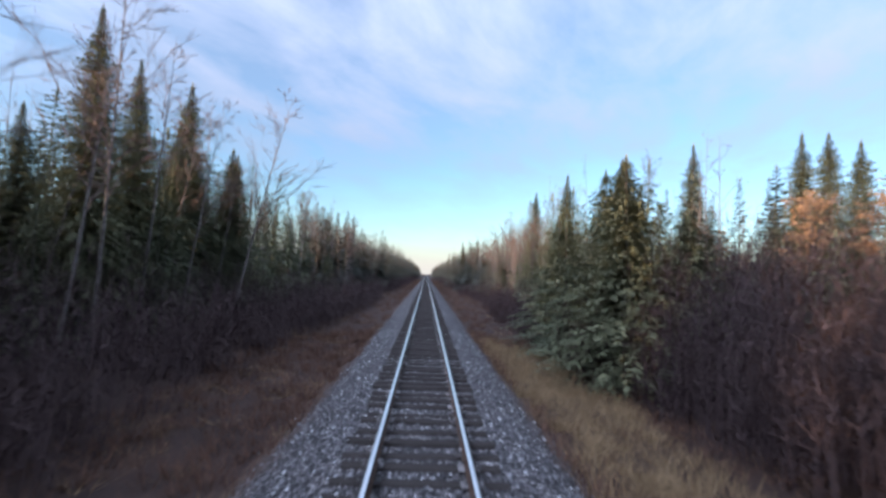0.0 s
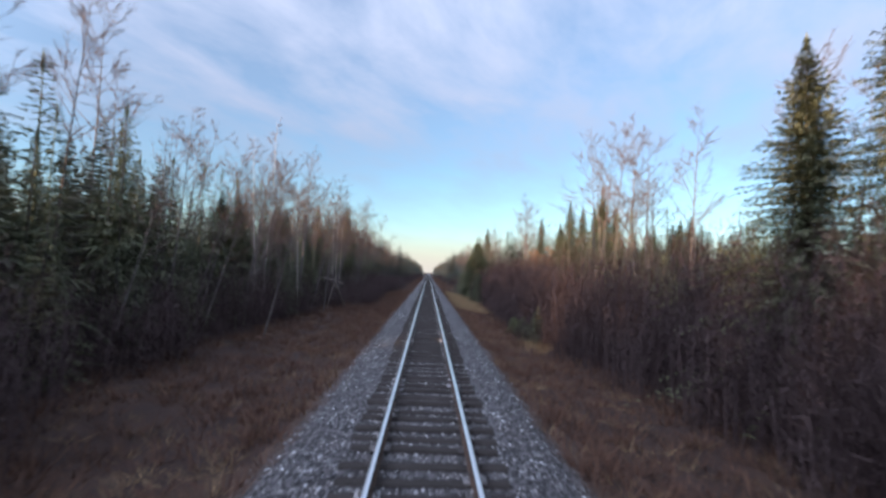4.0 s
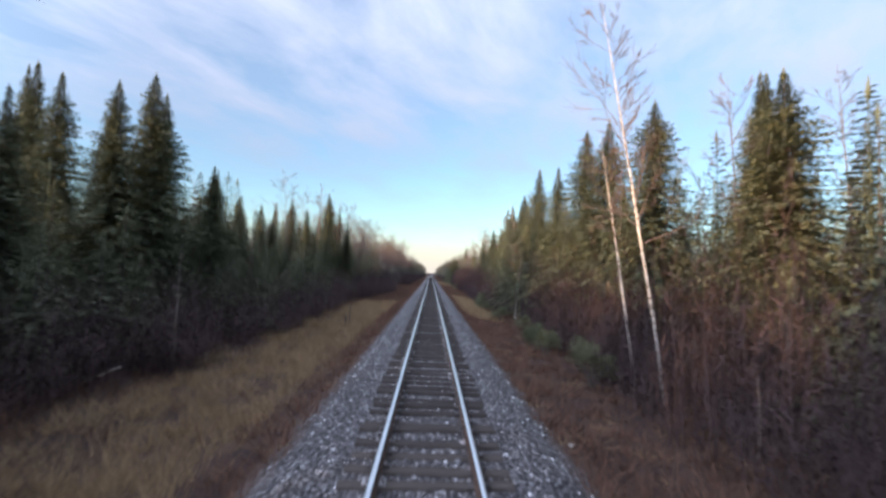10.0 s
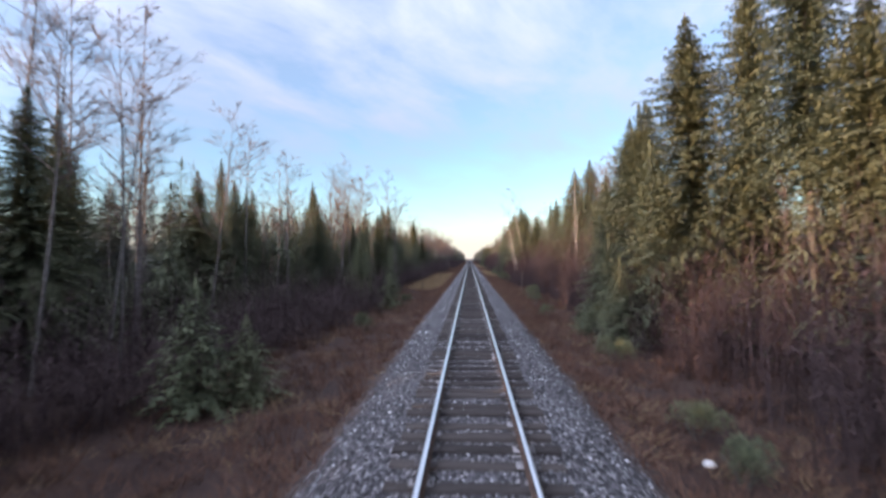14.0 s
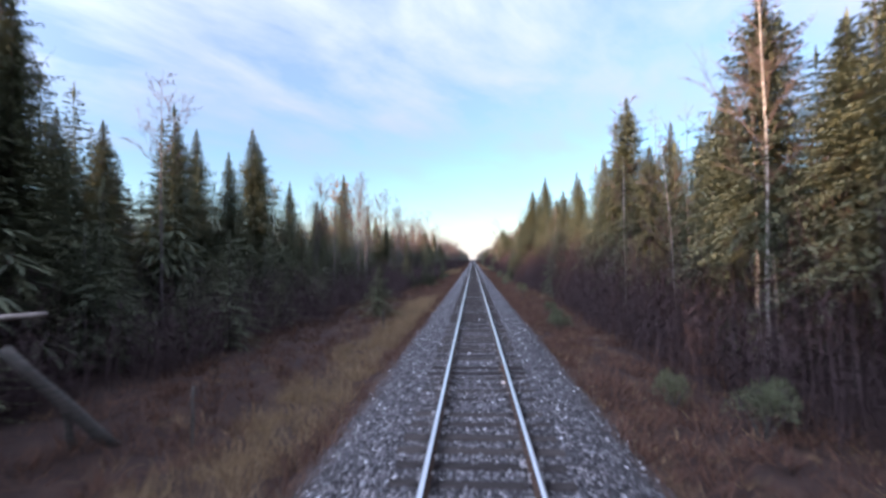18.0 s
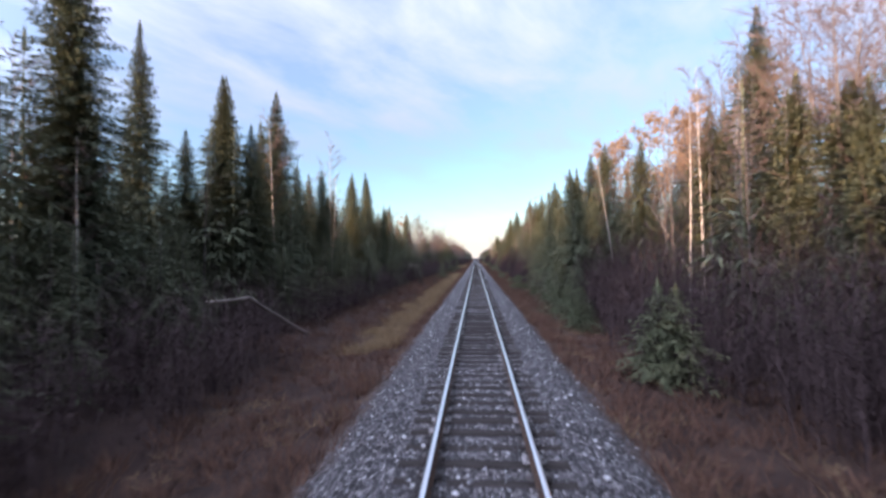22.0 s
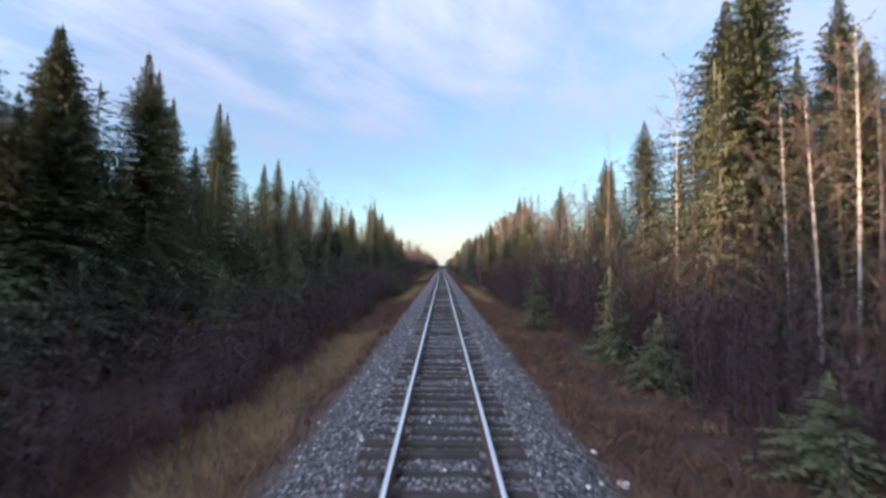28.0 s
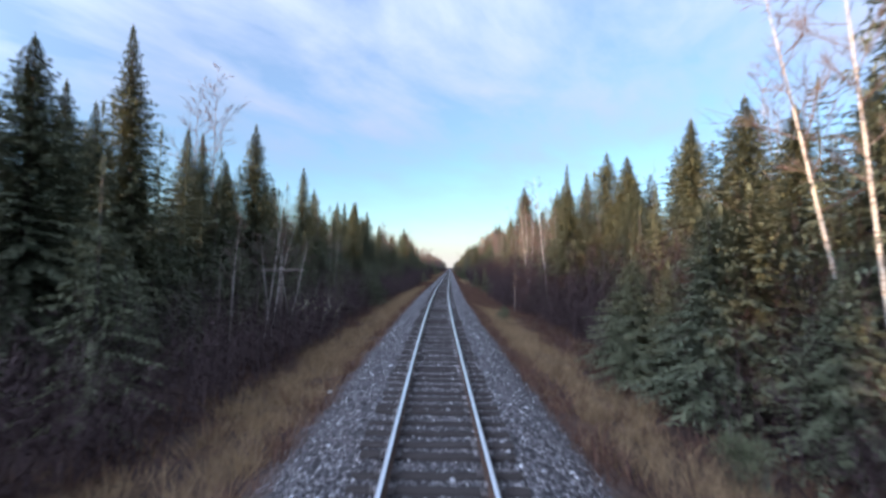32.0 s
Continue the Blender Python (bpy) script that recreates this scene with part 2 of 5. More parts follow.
def mesh_from(name, verts, tris, mats, mat_index=None, smooth=False):
    """One mesh from arrays of vertices and triangles."""
    verts, tris = np.asarray(verts, np.float32), np.asarray(tris, np.int32)
    me = bpy.data.meshes.new(name)
    me.vertices.add(len(verts))
    me.vertices.foreach_set("co", verts.ravel())
    me.loops.add(tris.size)
    me.loops.foreach_set("vertex_index", tris.ravel())
    me.polygons.add(len(tris))
    me.polygons.foreach_set("loop_start", np.arange(0, tris.size, 3, dtype=np.int32))
    for m in mats:
        me.materials.append(m)
    if mat_index is not None:
        me.polygons.foreach_set("material_index", np.asarray(mat_index, np.int32))
    if smooth:
        me.polygons.foreach_set("use_smooth", np.ones(len(tris), bool))
    me.update(calc_edges=True)
    me.validate()
    return me


class Soup:
    """Gathers vertices and triangles."""

    def __init__(self):
        self.v, self.f, self.n = [], [], 0

    def add(self, verts, tris):
        verts = np.asarray(verts, float).reshape(-1, 3)
        self.v.append(verts)
        self.f.append(np.asarray(tris, int).reshape(-1, 3) + self.n)
        self.n += len(verts)

    def arrays(self):
        return np.concatenate(self.v), np.concatenate(self.f)

    def tube(self, pts, radii, sides=5, tip=True):
        """A tapered, bent round bar along pts."""
        pts = np.asarray(pts, float)
        d = np.gradient(pts, axis=0)
        d /= np.linalg.norm(d, axis=1)[:, None] + 1e-9
        ref = np.array([0.31, 0.95, 0.05]) if abs(d[0][2]) > 0.7 else np.array([0.05, 0.1, 1.0])
        a = np.cross(d, ref)
        a /= np.linalg.norm(a, axis=1)[:, None] + 1e-9
        c = np.cross(d, a)
        th = np.arange(sides) * 2 * np.pi / sides
        ring = a[:, None] * np.cos(th)[None, :, None] + c[:, None] * np.sin(th)[None, :, None]
        v = (pts[:, None] + ring * np.asarray(radii, float)[:, None, None]).reshape(-1, 3)
        f = []
        for i in range(len(pts) - 1):
            for j in range(sides):
                k = (j + 1) % sides
                p, q, r, s = i * sides + j, i * sides + k, (i + 1) * sides + k, (i + 1) * sides + j
                f += [(p, q, r), (p, r, s)]
        if tip:
            m = (len(pts) - 1) * sides
            f += [(m, m + j, m + j + 1) for j in range(1, sides - 1)]
        self.add(v, f)


def part(name, me, parent, label=""):
    ob = new(name, me)
    ob.parent = parent
    return tagged(ob, label)


def scatter(variants, places):
    """Joined copies of small meshes: variants are (verts, tris); places rows of (variant, x, y, z, turn, width, height)."""
    vs, fs, n = [], [], 0
    places = np.asarray(places, float)
    for k, (v, f) in enumerate(variants):
        p = places[places[:, 0].astype(int) == k]
        if not len(p):
            continue
        c, s = np.cos(p[:, 4]), np.sin(p[:, 4])
        x = (v[None, :, 0] * c[:, None] - v[None, :, 1] * s[:, None]) * p[:, 5:6] + p[:, 1:2]
        y = (v[None, :, 0] * s[:, None] + v[None, :, 1] * c[:, None]) * p[:, 5:6] + p[:, 2:3]
        z = v[None, :, 2] * p[:, 6:7] + p[:, 3:4]
        vs.append(np.stack([x, y, z], 2).reshape(-1, 3))
        fs.append((f[None] + (np.arange(len(p)) * len(v))[:, None, None] + n).reshape(-1, 3))
        n += len(p) * len(v)
    return np.concatenate(vs), np.concatenate(fs)


# ============ the line of the track and the lie of the land ============
BEND_Y, BEND_R = -415.0, 1920.0      # south of here the line bends gently east
Y0, Y1 = -520.0, 760.0               # built length of the line


def line_x(y):
    return np.maximum(0.0, BEND_Y - np.asarray(y, float)) ** 2 / (2 * BEND_R)


PROFILE_X = np.array([0, 1.75, 2.05, 2.9, 3.4, 4.6, 6.5, 9.0, 14.0, 40.0, 4000.0])
PROFILE_Z = np.array([-0.075, -0.07, -0.11, -0.55, -0.66, -0.95, -1.10, -0.90, -0.60, -0.40, -0.40])


def rough2(x, y):
    """Uneven ground, as a sum of waves."""
    x, y = np.asarray(x, float), np.asarray(y, float)
    return (np.sin(x * 0.9 + y * 0.23) * np.sin(y * 0.71 - x * 0.31) * 0.5 + np.sin(x * 2.3 - y * 1.7 + 1.0) * np.sin(y * 2.1 + x * 0.8) * 0.3
            + np.sin(x * 0.21 + 2.0) * np.sin(y * 0.13 + x * 0.05) * 0.7)


def ground_z(x, y):
    """Height of the ground at offset x from the line."""
    ax = np.abs(x)
    z = np.interp(ax, PROFILE_X, PROFILE_Z)
    return z + rough2(x, y) * 0.14 * np.clip((ax - 2.6) / 2.5, 0, 1)


rng = np.random.default_rng(7)

gx = np.concatenate([[-3000, -800, -200, -90, -55], np.arange(-40, -9.9, 2.5), np.arange(-9, -2.2, 0.42), [-2.05, -1.75, 0, 1.75, 2.05],
                     np.arange(2.5, 9.4, 0.42), np.arange(10, 40.1, 2.5), [55, 90, 200, 800, 3000]])
gy = np.concatenate([[-3000, -1200, -700], np.arange(-560, 120, 0.8), np.arange(120, 780, 6.0), [1000, 1600, 3000, 4500]])
GX, GY = np.meshgrid(gx, gy)
gv = np.stack([GX + line_x(GY) * (np.abs(GX) < 300), GY, ground_z(GX, GY)], 2).reshape(-1, 3)
nx, ny = len(gx), len(gy)
ii, jj = np.meshgrid(np.arange(nx - 1), np.arange(ny - 1))
q = (jj * nx + ii).ravel()
gf = np.concatenate([np.stack([q, q + 1, q + nx + 1], 1), np.stack([q, q + nx + 1, q + nx], 1)])
cxm = np.abs((gx[:-1] + gx[1:]) / 2)[ii.ravel()]
mi = (cxm < 3.3).astype(int)
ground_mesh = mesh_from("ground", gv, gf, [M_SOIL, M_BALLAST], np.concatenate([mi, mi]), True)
ground_mesh.attributes.new("from_line", "FLOAT", "POINT").data.foreach_set("value", np.abs(GX).ravel().astype(np.float32))
ground = tagged(new("ground", ground_mesh),
                "forest floor of leaf litter with a raised grey ballast bed", "ground", kind="structure")

# ============ railway track ============
track = tagged(new("railway_track"), "single railway track with bright worn rails on dark timber ties", "railway track", kind="structure")
RAIL = [(-0.075, 0.0), (-0.075, 0.012), (-0.012, 0.03), (-0.009, 0.13), (-0.039, 0.142), (-0.039, 0.170), (-0.033, 0.178),
        (0.033, 0.178), (0.039, 0.170), (0.039, 0.142), (0.009, 0.13), (0.012, 0.03), (0.075, 0.012), (0.075, 0.0)]
rail_y = np.concatenate([np.arange(Y0, BEND_Y + 1, 3.0), np.arange(BEND_Y + 10, 1500, 40.0)])
for side in (-0.753, 0.753):
    prof = np.array(RAIL)
    k = len(prof)
    v = np.zeros((len(rail_y), k, 3))
    v[:, :, 0] = prof[None, :, 0] + side + line_x(rail_y)[:, None]
    v[:, :, 1] = rail_y[:, None]
    v[:, :, 2] = prof[None, :, 1]
    f, mm = [], []
    for i in range(len(rail_y) - 1):
        for j in range(k - 1):
            p = i * k + j
            f += [(p, p + k, p + k + 1), (p, p + k + 1, p + 1)]
            mm += [1 if 5 <= j <= 7 else 0] * 2
    part("rail", mesh_from("rail", v.reshape(-1, 3), f, [M_RAILSIDE, M_RAILTOP], mm), track, "steel rail with a shiny worn head")

TIE_GAP = 0.56


def tie_mesh(seed):
    r = random.Random(seed)
    hl, hw, d = 1.29 + r.uniform(-0.05, 0.05), 0.112, 0.16
    xs = np.linspace(-hl, hl, 6)
    v = []
    for x in xs:
        w = hw + r.uniform(-0.012, 0.012)
        t = r.uniform(-0.014, 0.006)
        s = r.uniform(-0.01, 0.01)
        v += [(x, s - w, -d), (x, s - w, t - 0.018), (x, s - w + 0.018, t), (x, s + w - 0.018, t), (x, s + w, t - 0.018), (x, s + w, -d)]
    f = []
    for i in range(5):
        for j in range(5):
            p = i * 6 + j
            f += [(p, p + 6, p + 7), (p, p + 7, p + 1)]
    for e in (0, 30):
        f += [(e, e + j, e + j + 1) for j in range(1, 5)]
    return np.array(v), np.array(f)


TIES = [tie_mesh(s) for s in range(8)]
tie_ys = np.arange(Y0 + 1, 520, TIE_GAP)
PICK = (-300.0, -140.0)              # the stretch whose ties are pieces of their own
tie_shared = [mesh_from("tie", *t, [M_TIE]) for t in TIES]
tie_rows = []
for y in tie_ys:
    k, turn, dy, dz = rng.integers(8), rng.normal(0, 0.018), rng.normal(0, 0.05), rng.normal(-0.012, 0.018)
    dz -= 0.036 * float(np.clip((-225 - y) / 25, 0, 1)) * (0.75 + 0.25 * math.sin(y * 0.31)) * float(np.clip((y + 475) / 40 + 0.55, 0.55, 1))
    if PICK[0] < y < PICK[1]:
        ob = new("tie", tie_shared[k])
        ob.parent = track
        ob.matrix_basis = Matrix.LocRotScale((float(line_x(y)), y + dy, dz), Euler((0, 0, turn)), None)
    else:
        tie_rows.append((k, float(line_x(y)), y + dy, dz, turn, 1, 1))
tagged(part("far_ties", mesh_from("far_ties", *scatter(TIES, tie_rows), [M_TIE]), track), kind="stuff")

# tie plates, spikes and rail anchors, at every tie under both rails
def box(s, x0, x1, y0, y1, z0, z1):
    v = [(x, y, z) for z in (z0, z1) for y in (y0, y1) for x in (x0, x1)]
    s.add(v, [(0, 1, 5), (0, 5, 4), (1, 3, 7), (1, 7, 5), (3, 2, 6), (3, 6, 7), (2, 0, 4), (2, 4, 6), (4, 5, 7), (4, 7, 6)])


def fastening(seed):
    r = random.Random(seed)
    s = Soup()
    for side in (-0.753, 0.753):
        box(s, side - 0.17, side + 0.17, -0.095, 0.095, -0.03, 0.008)
        for x, y in ((-0.095, -0.055), (0.095, 0.05), (-0.135, 0.06), (0.135, -0.06)):
            if r.random() < 0.85:
                box(s, side + x - 0.02, side + x + 0.02, y - 0.016, y + 0.016, 0.0, r.uniform(0.03, 0.055))
        if seed % 2:
            box(s, side - 0.10, side - 0.05, 0.12, 0.15, -0.04, 0.035)
            box(s, side + 0.05, side + 0.10, 0.12, 0.15, -0.04, 0.035)
    return s.arrays()


M_STEEL, nt, b = material("worn_rusty_fastenings", 0.55, 0.6)
g = nt.nodes.new("ShaderNodeNewGeometry")
c = ramp(nt, g.outputs["Random Per Island"], [(0.0, (0.035, 0.030, 0.030)), (0.7, (0.09, 0.078, 0.076)), (1.0, (0.36, 0.34, 0.34))])
nt.links.new(c, b.inputs["Base Color"])
FAST = [fastening(s) for s in range(6)]
near_ys = tie_ys[tie_ys < 120]
fr = np.stack([rng.integers(0, 6, len(near_ys)), line_x(near_ys), near_ys, np.zeros(len(near_ys)), np.zeros(len(near_ys)), np.ones(len(near_ys)), np.ones(len(near_ys))], 1)
tagged(part("rail_fastenings", mesh_from("rail_fastenings", *scatter(FAST, fr), [M_STEEL]), track, "rusty steel tie plates, spikes and anchors"), kind="stuff")

# ============ trees: builders ============


def frond(s, base, tip, width, droop, r):
    """A flat needled spray from base to tip, folded along its middle."""
    base, tip = np.array(base), np.array(tip)
    d = tip - base
    side = np.cross(d, (0, 0, 1.0))
    side /= np.linalg.norm(side) + 1e-9
    mid = base + d * r.uniform(0.4, 0.6) + np.array((0, 0, droop * 0.4))
    tip = tip + np.array((0, 0, -droop))
    s.add([base, mid + side * width - (0, 0, width * 0.35), tip, mid - side * width - (0, 0, width * 0.35)], [(0, 1, 2), (0, 2, 3)])


def spruce_arrays(seed, height=12.0, radius=1.7, step=0.3, per=7, bare=0.17, power=0.85, fine=True, broad=0.33, thick=1.0, sprays=4):
    """Trunk and needled crown of a spruce."""
    r = random.Random(seed)
    trunk, crown = Soup(), Soup()
    lean = (r.uniform(-0.02, 0.02), r.uniform(-0.02, 0.02))
    zs = np.linspace(-0.4, height, 7)
    trunk.tube([(lean[0] * z, lean[1] * z, z) for z in zs], [0.012 + 0.0105 * (height - max(z, 0)) for z in zs], 6 if fine else 3)
    # branches climb in a loose spiral, thicker where the crown is wide
    z, a = height * bare, r.uniform(0, 6.28)
    while z < height - 0.12:
        f = (z - height * bare) / (height * (1 - bare))
        reach = radius * 1.3 * (1 - f) ** (power + 0.22) * (0.6 + 0.4 * min(1.0, f * 6 + 0.3)) * (1 + 0.14 * math.sin(z * 2.1 + seed) + 0.13 * math.sin(z * 11.5 + seed + 1.5 * math.sin(a)) * (1 if fine else 0.5)) + 0.05
        z += step / per * r.uniform(0.4, 1.6) * (0.65 + 0.45 * (1 - f))
        a += 2.4 + r.uniform(-0.4, 0.4)
        if r.random() < 0.05:
            continue
        ln = reach * r.uniform(0.55, 1.12)
        ca, sa = math.cos(a), math.sin(a)
        zz = z
        rise = (0.55 * f - 0.22 + r.uniform(-0.1, 0.1)) * ln
        sag = 0.26 * (1 - f) * ln
        ox, oy = lean[0] * zz, lean[1] * zz
        if not fine:
            ln += 0.16
            if broad < 0.3:      # a branch of three short sprays
                px, py, pz = ox + ca * ln * 0.45, oy + sa * ln * 0.45, zz + rise * 0.45 - sag * 0.2
                for turn, l3 in ((0.0, 0.55), (0.55, 0.45), (-0.55, 0.45), (1.2, 0.36), (-1.2, 0.36), (2.6, 0.4)):
                    b3 = a + turn + r.uniform(-0.2, 0.2)
                    frond(crown, (px, py, pz), (px + math.cos(b3) * ln * l3, py + math.sin(b3) * ln * l3, pz + rise * l3 - 0.1 * ln), 0.022 + 0.026 * ln, sag * 0.3, r)
                continue
            frond(crown, (ox, oy, zz), (ox + ca * ln, oy + sa * ln, zz + rise), broad * ln + 0.06, sag * 0.6, r)
            continue
        m = max(1, min(17, int(ln * 5.6 + 0.7)))
        for j in range(m):
            t = (j + 0.45) / m
            px, py, pz = ox + ca * ln * t, oy + sa * ln * t, zz + rise * t - sag * t * t
            sl = (min(0.24, 0.2 * ln) * (1 - t) + min(0.13, 0.05 + 0.2 * reach)) * r.uniform(0.75, 1.3)
            for sg in (-1, 1, -1, 1, -1, 1)[:sprays]:
                b2 = a + sg * r.uniform(0.25, 1.25)
                l2 = sl * r.uniform(0.6, 1.15)
                frond(crown, (px, py, pz + r.uniform(-0.03, 0.03)), (px + math.cos(b2) * l2, py + math.sin(b2) * l2, pz + r.uniform(-0.5, 0.15) * l2), (0.013 + 0.06 * l2) * thick, 0.02, r)
        e0 = max(0.78, 1 - 0.3 / ln)
        frond(crown, (ox + ca * ln * e0, oy + sa * ln * e0, zz + rise * e0 - sag * e0 * e0), (ox + ca * ln, oy + sa * ln, zz + rise - sag + 0.06 * ln), 0.022 + 0.012 * min(ln, 1.5), 0.02, r)
        if ln > 0.5:      # thin sprays hang under the branch
            for _ in range(sprays):
                t = r.uniform(0.25, 0.95)
                px, py, pz = ox + ca * ln * t, oy + sa * ln * t, zz + rise * t - sag * t * t
                b2, w2, l2 = r.uniform(0, 6.28), 0.016 * thick, r.uniform(0.1, 0.26)
                crown.add([(px - math.cos(b2) * w2, py - math.sin(b2) * w2, pz), (px + math.cos(b2) * w2, py + math.sin(b2) * w2, pz), (px + r.uniform(-0.06, 0.06), py + r.uniform(-0.06, 0.06), pz - l2)], [(0, 1, 2)])
    frond(crown, (lean[0] * height, lean[1] * height, height - 0.5), (lean[0] * height + 0.03, lean[1] * height, height + 0.15), 0.06, 0.0, r)
    frond(crown, (lean[0] * height, lean[1] * height, height - 0.5), (lean[0] * height, lean[1] * height + 0.03, height + 0.12), 0.06, 0.0, r)
    return trunk.arrays(), crown.arrays()


def bare_arrays(seed, height=12.0, fork=0.45, limbs=15, twigs=5, spread=0.33, bend=0.03, sub=True, sides=6):
    """Trunk and leafless branches of a birch or aspen."""
    r = random.Random(seed)
    trunk, crown = Soup(), Soup()
    n = 9
    pts, x, y = [], 0.0, 0.0
    lx, ly = r.uniform(-bend, bend), r.uniform(-bend, bend)
    for i in range(n):
        z = -0.4 + (height + 0.4) * i / (n - 1)
        pts.append((x, y, z))
        lx += r.uniform(-bend, bend) * 0.7
        ly += r.uniform(-bend, bend) * 0.7
        x += lx * height / n
        y += ly * height / n
    base = 0.0054 * height + 0.012
    trunk.tube(pts, [base * (1 - 0.93 * i / (n - 1)) for i in range(n)], sides)
    pts = np.array(pts)

    def at(z):
        return np.array([np.interp(z, pts[:, 2], pts[:, k]) for k in range(3)])

    for k in range(limbs):
        f = fork + (0.97 - fork) * (k + r.random()) / limbs
        p = at(height * f)
        a = r.uniform(0, 6.283)
        ln = height * spread * (1.05 - f) * r.uniform(0.35, 1.3) + 0.3
        up = r.uniform(0.45, 1.9)
        d = np.array([math.cos(a), math.sin(a), up])
        d /= np.linalg.norm(d)
        q1 = p + d * ln * 0.5 + np.array([r.uniform(-0.16, 0.16), r.uniform(-0.16, 0.16), r.uniform(-0.1, 0.06)]) * ln
        q2 = p + d * ln + np.array([r.uniform(-0.25, 0.25), r.uniform(-0.25, 0.25), r.uniform(-0.05, 0.25)]) * ln
        rb = base * (1 - 0.9 * f) * 0.42 + 0.004
        crown.tube([p, q1, q2], [rb, rb * 0.6, 0.004], 4 if sub else 3, tip=False)
        for j in range(twigs):
            t = r.uniform(0.2, 1.0)
            b0 = p + (q1 - p) * t * 2 if t < 0.5 else q1 + (q2 - q1) * (t * 2 - 1)
            a2 = a + r.uniform(-1.3, 1.3)
            d2 = np.array([math.cos(a2), math.sin(a2), r.uniform(0.0, 1.6)])
            d2 /= np.linalg.norm(d2)
            l2 = ln * r.uniform(0.25, 0.55)
            e = b0 + d2 * l2
            crown.tube([b0, e], [0.008 if sub else 0.011, 0.004], 3, tip=False)
            if sub:
                for _ in range(8):
                    t3 = r.uniform(0.3, 1.0)
                    b3 = b0 + (e - b0) * t3
                    d3 = d2 + np.array([r.uniform(-0.7, 0.7), r.uniform(-0.7, 0.7), r.uniform(-0.2, 0.5)])
                    crown.tube([b3, b3 + d3 / np.linalg.norm(d3) * l2 * r.uniform(0.35, 0.7)], [0.0055, 0.003], 3, tip=False)
    return trunk.arrays(), crown.arrays()


def kit(kind, pairs, m_trunk, m_crown):
    """Finished mesh pairs for one kind of tree."""
    return [(mesh_from(kind + "_trunk", *t, [m_trunk], smooth=True), mesh_from(kind + "_crown", *c, [m_crown])) for t, c in pairs]


SPRUCES = kit("spruce", [spruce_arrays(sd, radius=rad, per=20, thick=1.0, power=pw, bare=br, sprays=6) for sd, rad, pw, br in (
    (11, 2.9, 0.88, 0.17), (12, 2.3, 0.90, 0.17), (13, 3.2, 0.92, 0.17), (14, 2.6, 0.85, 0.17), (15, 2.0, 0.85, 0.17), (16, 2.9, 0.85, 0.14), (17, 3.2, 0.92, 0.05))], M_BARK, M_NEEDLE)
# trees whose lower branches have died off in the thicket
HIGH_SPRUCES = kit("high_spruce", [spruce_arrays(sd, radius=rad, per=20, thick=1.0, power=pw, bare=br, sprays=6) for sd, rad, pw, br in (
    (18, 2.6, 0.80, 0.33), (19, 2.2, 0.85, 0.38), (20, 2.9, 0.80, 0.30))], M_BARK, M_NEEDLE)
SKIRTED = kit("skirted_spruce", [spruce_arrays(s, height=6.0, radius=rad, step=0.24, per=15, bare=0.02, power=pw) for s, rad, pw in ((21, 1.7, 0.8), (22, 1.9, 0.85), (23, 1.55, 0.75))], M_BARK, M_NEEDLE)
YOUNG = kit("young_spruce", [spruce_arrays(s, height=3.0, radius=rad, step=0.2, per=11, bare=0.04, power=0.75) for s, rad in ((31, 0.95), (32, 1.15), (33, 0.8))], M_BARK, M_PINE)
BIRCHES = kit("birch", [bare_arrays(s, fork=fk, limbs=lb, bend=bd) for s, fk, lb, bd in ((41, 0.5, 15, 0.03), (42, 0.42, 18, 0.05), (43, 0.58, 13, 0.02), (44, 0.45, 17, 0.04))], M_BIRCH, M_TWIG)
ASPENS = kit("aspen", [bare_arrays(s, fork=fk, limbs=lb, bend=bd, spread=sp) for s, fk, lb, bd, sp in
                       ((51, 0.45, 19, 0.03, 0.36), (52, 0.55, 17, 0.02, 0.30), (53, 0.38, 20, 0.05, 0.40), (54, 0.5, 18, 0.03, 0.34))], M_ASPEN, M_TWIG)


def bush_arrays(seed):
    """A low spreading evergreen bush: many short sprays over a dome, on a few stems."""
    r = random.Random(seed)
    stem, crown = Soup(), Soup()
    for k in range(5):
        a = k * 1.256 + r.uniform(-0.3, 0.3)
        stem.tube([(0, 0, -0.1), (math.cos(a) * 0.3, math.sin(a) * 0.3, 0.3), (math.cos(a) * 0.6, math.sin(a) * 0.6, 0.55)], [0.03, 0.02, 0.008], 5)
    lumps = [(r.uniform(-0.55, 0.55), r.uniform(-0.55, 0.55), r.uniform(0.6, 1.0)) for _ in range(7)]
    for _ in range(1300):
        lx, ly, lh = r.choice(lumps)
        a, u = r.uniform(0, 6.28), r.uniform(0.0, 1.0)
        e = math.acos(1 - u) if u < 1 else 1.57
        rad = 0.42 * r.uniform(0.75, 1.05)
        d = (math.cos(a) * math.sin(e), math.sin(a) * math.sin(e), math.cos(e))
        p = (lx + d[0] * rad, ly + d[1] * rad, max(0.03, lh - 0.45 + d[2] * rad * 1.05))
        l = r.uniform(0.06, 0.15)
        frond(crown, p, (p[0] + d[0] * l + r.uniform(-0.06, 0.06), p[1] + d[1] * l + r.uniform(-0.06, 0.06), p[2] + d[2] * l * 0.7 + r.uniform(0.0, 0.1)), 0.009 + 0.06 * l, 0.0, r)
    return stem.arrays(), crown.arrays()


BUSHES = kit("bush", [bush_arrays(s) for s in (131, 132, 133)], M_BARK, M_PINE)
SNAGS = kit("snag", [bare_arrays(s, fork=0.5, limbs=5, twigs=1, spread=0.16, bend=0.04, sub=False) for s in (61, 62, 63)], M_DEAD, M_DEAD)

tree_rng = random.Random(5)


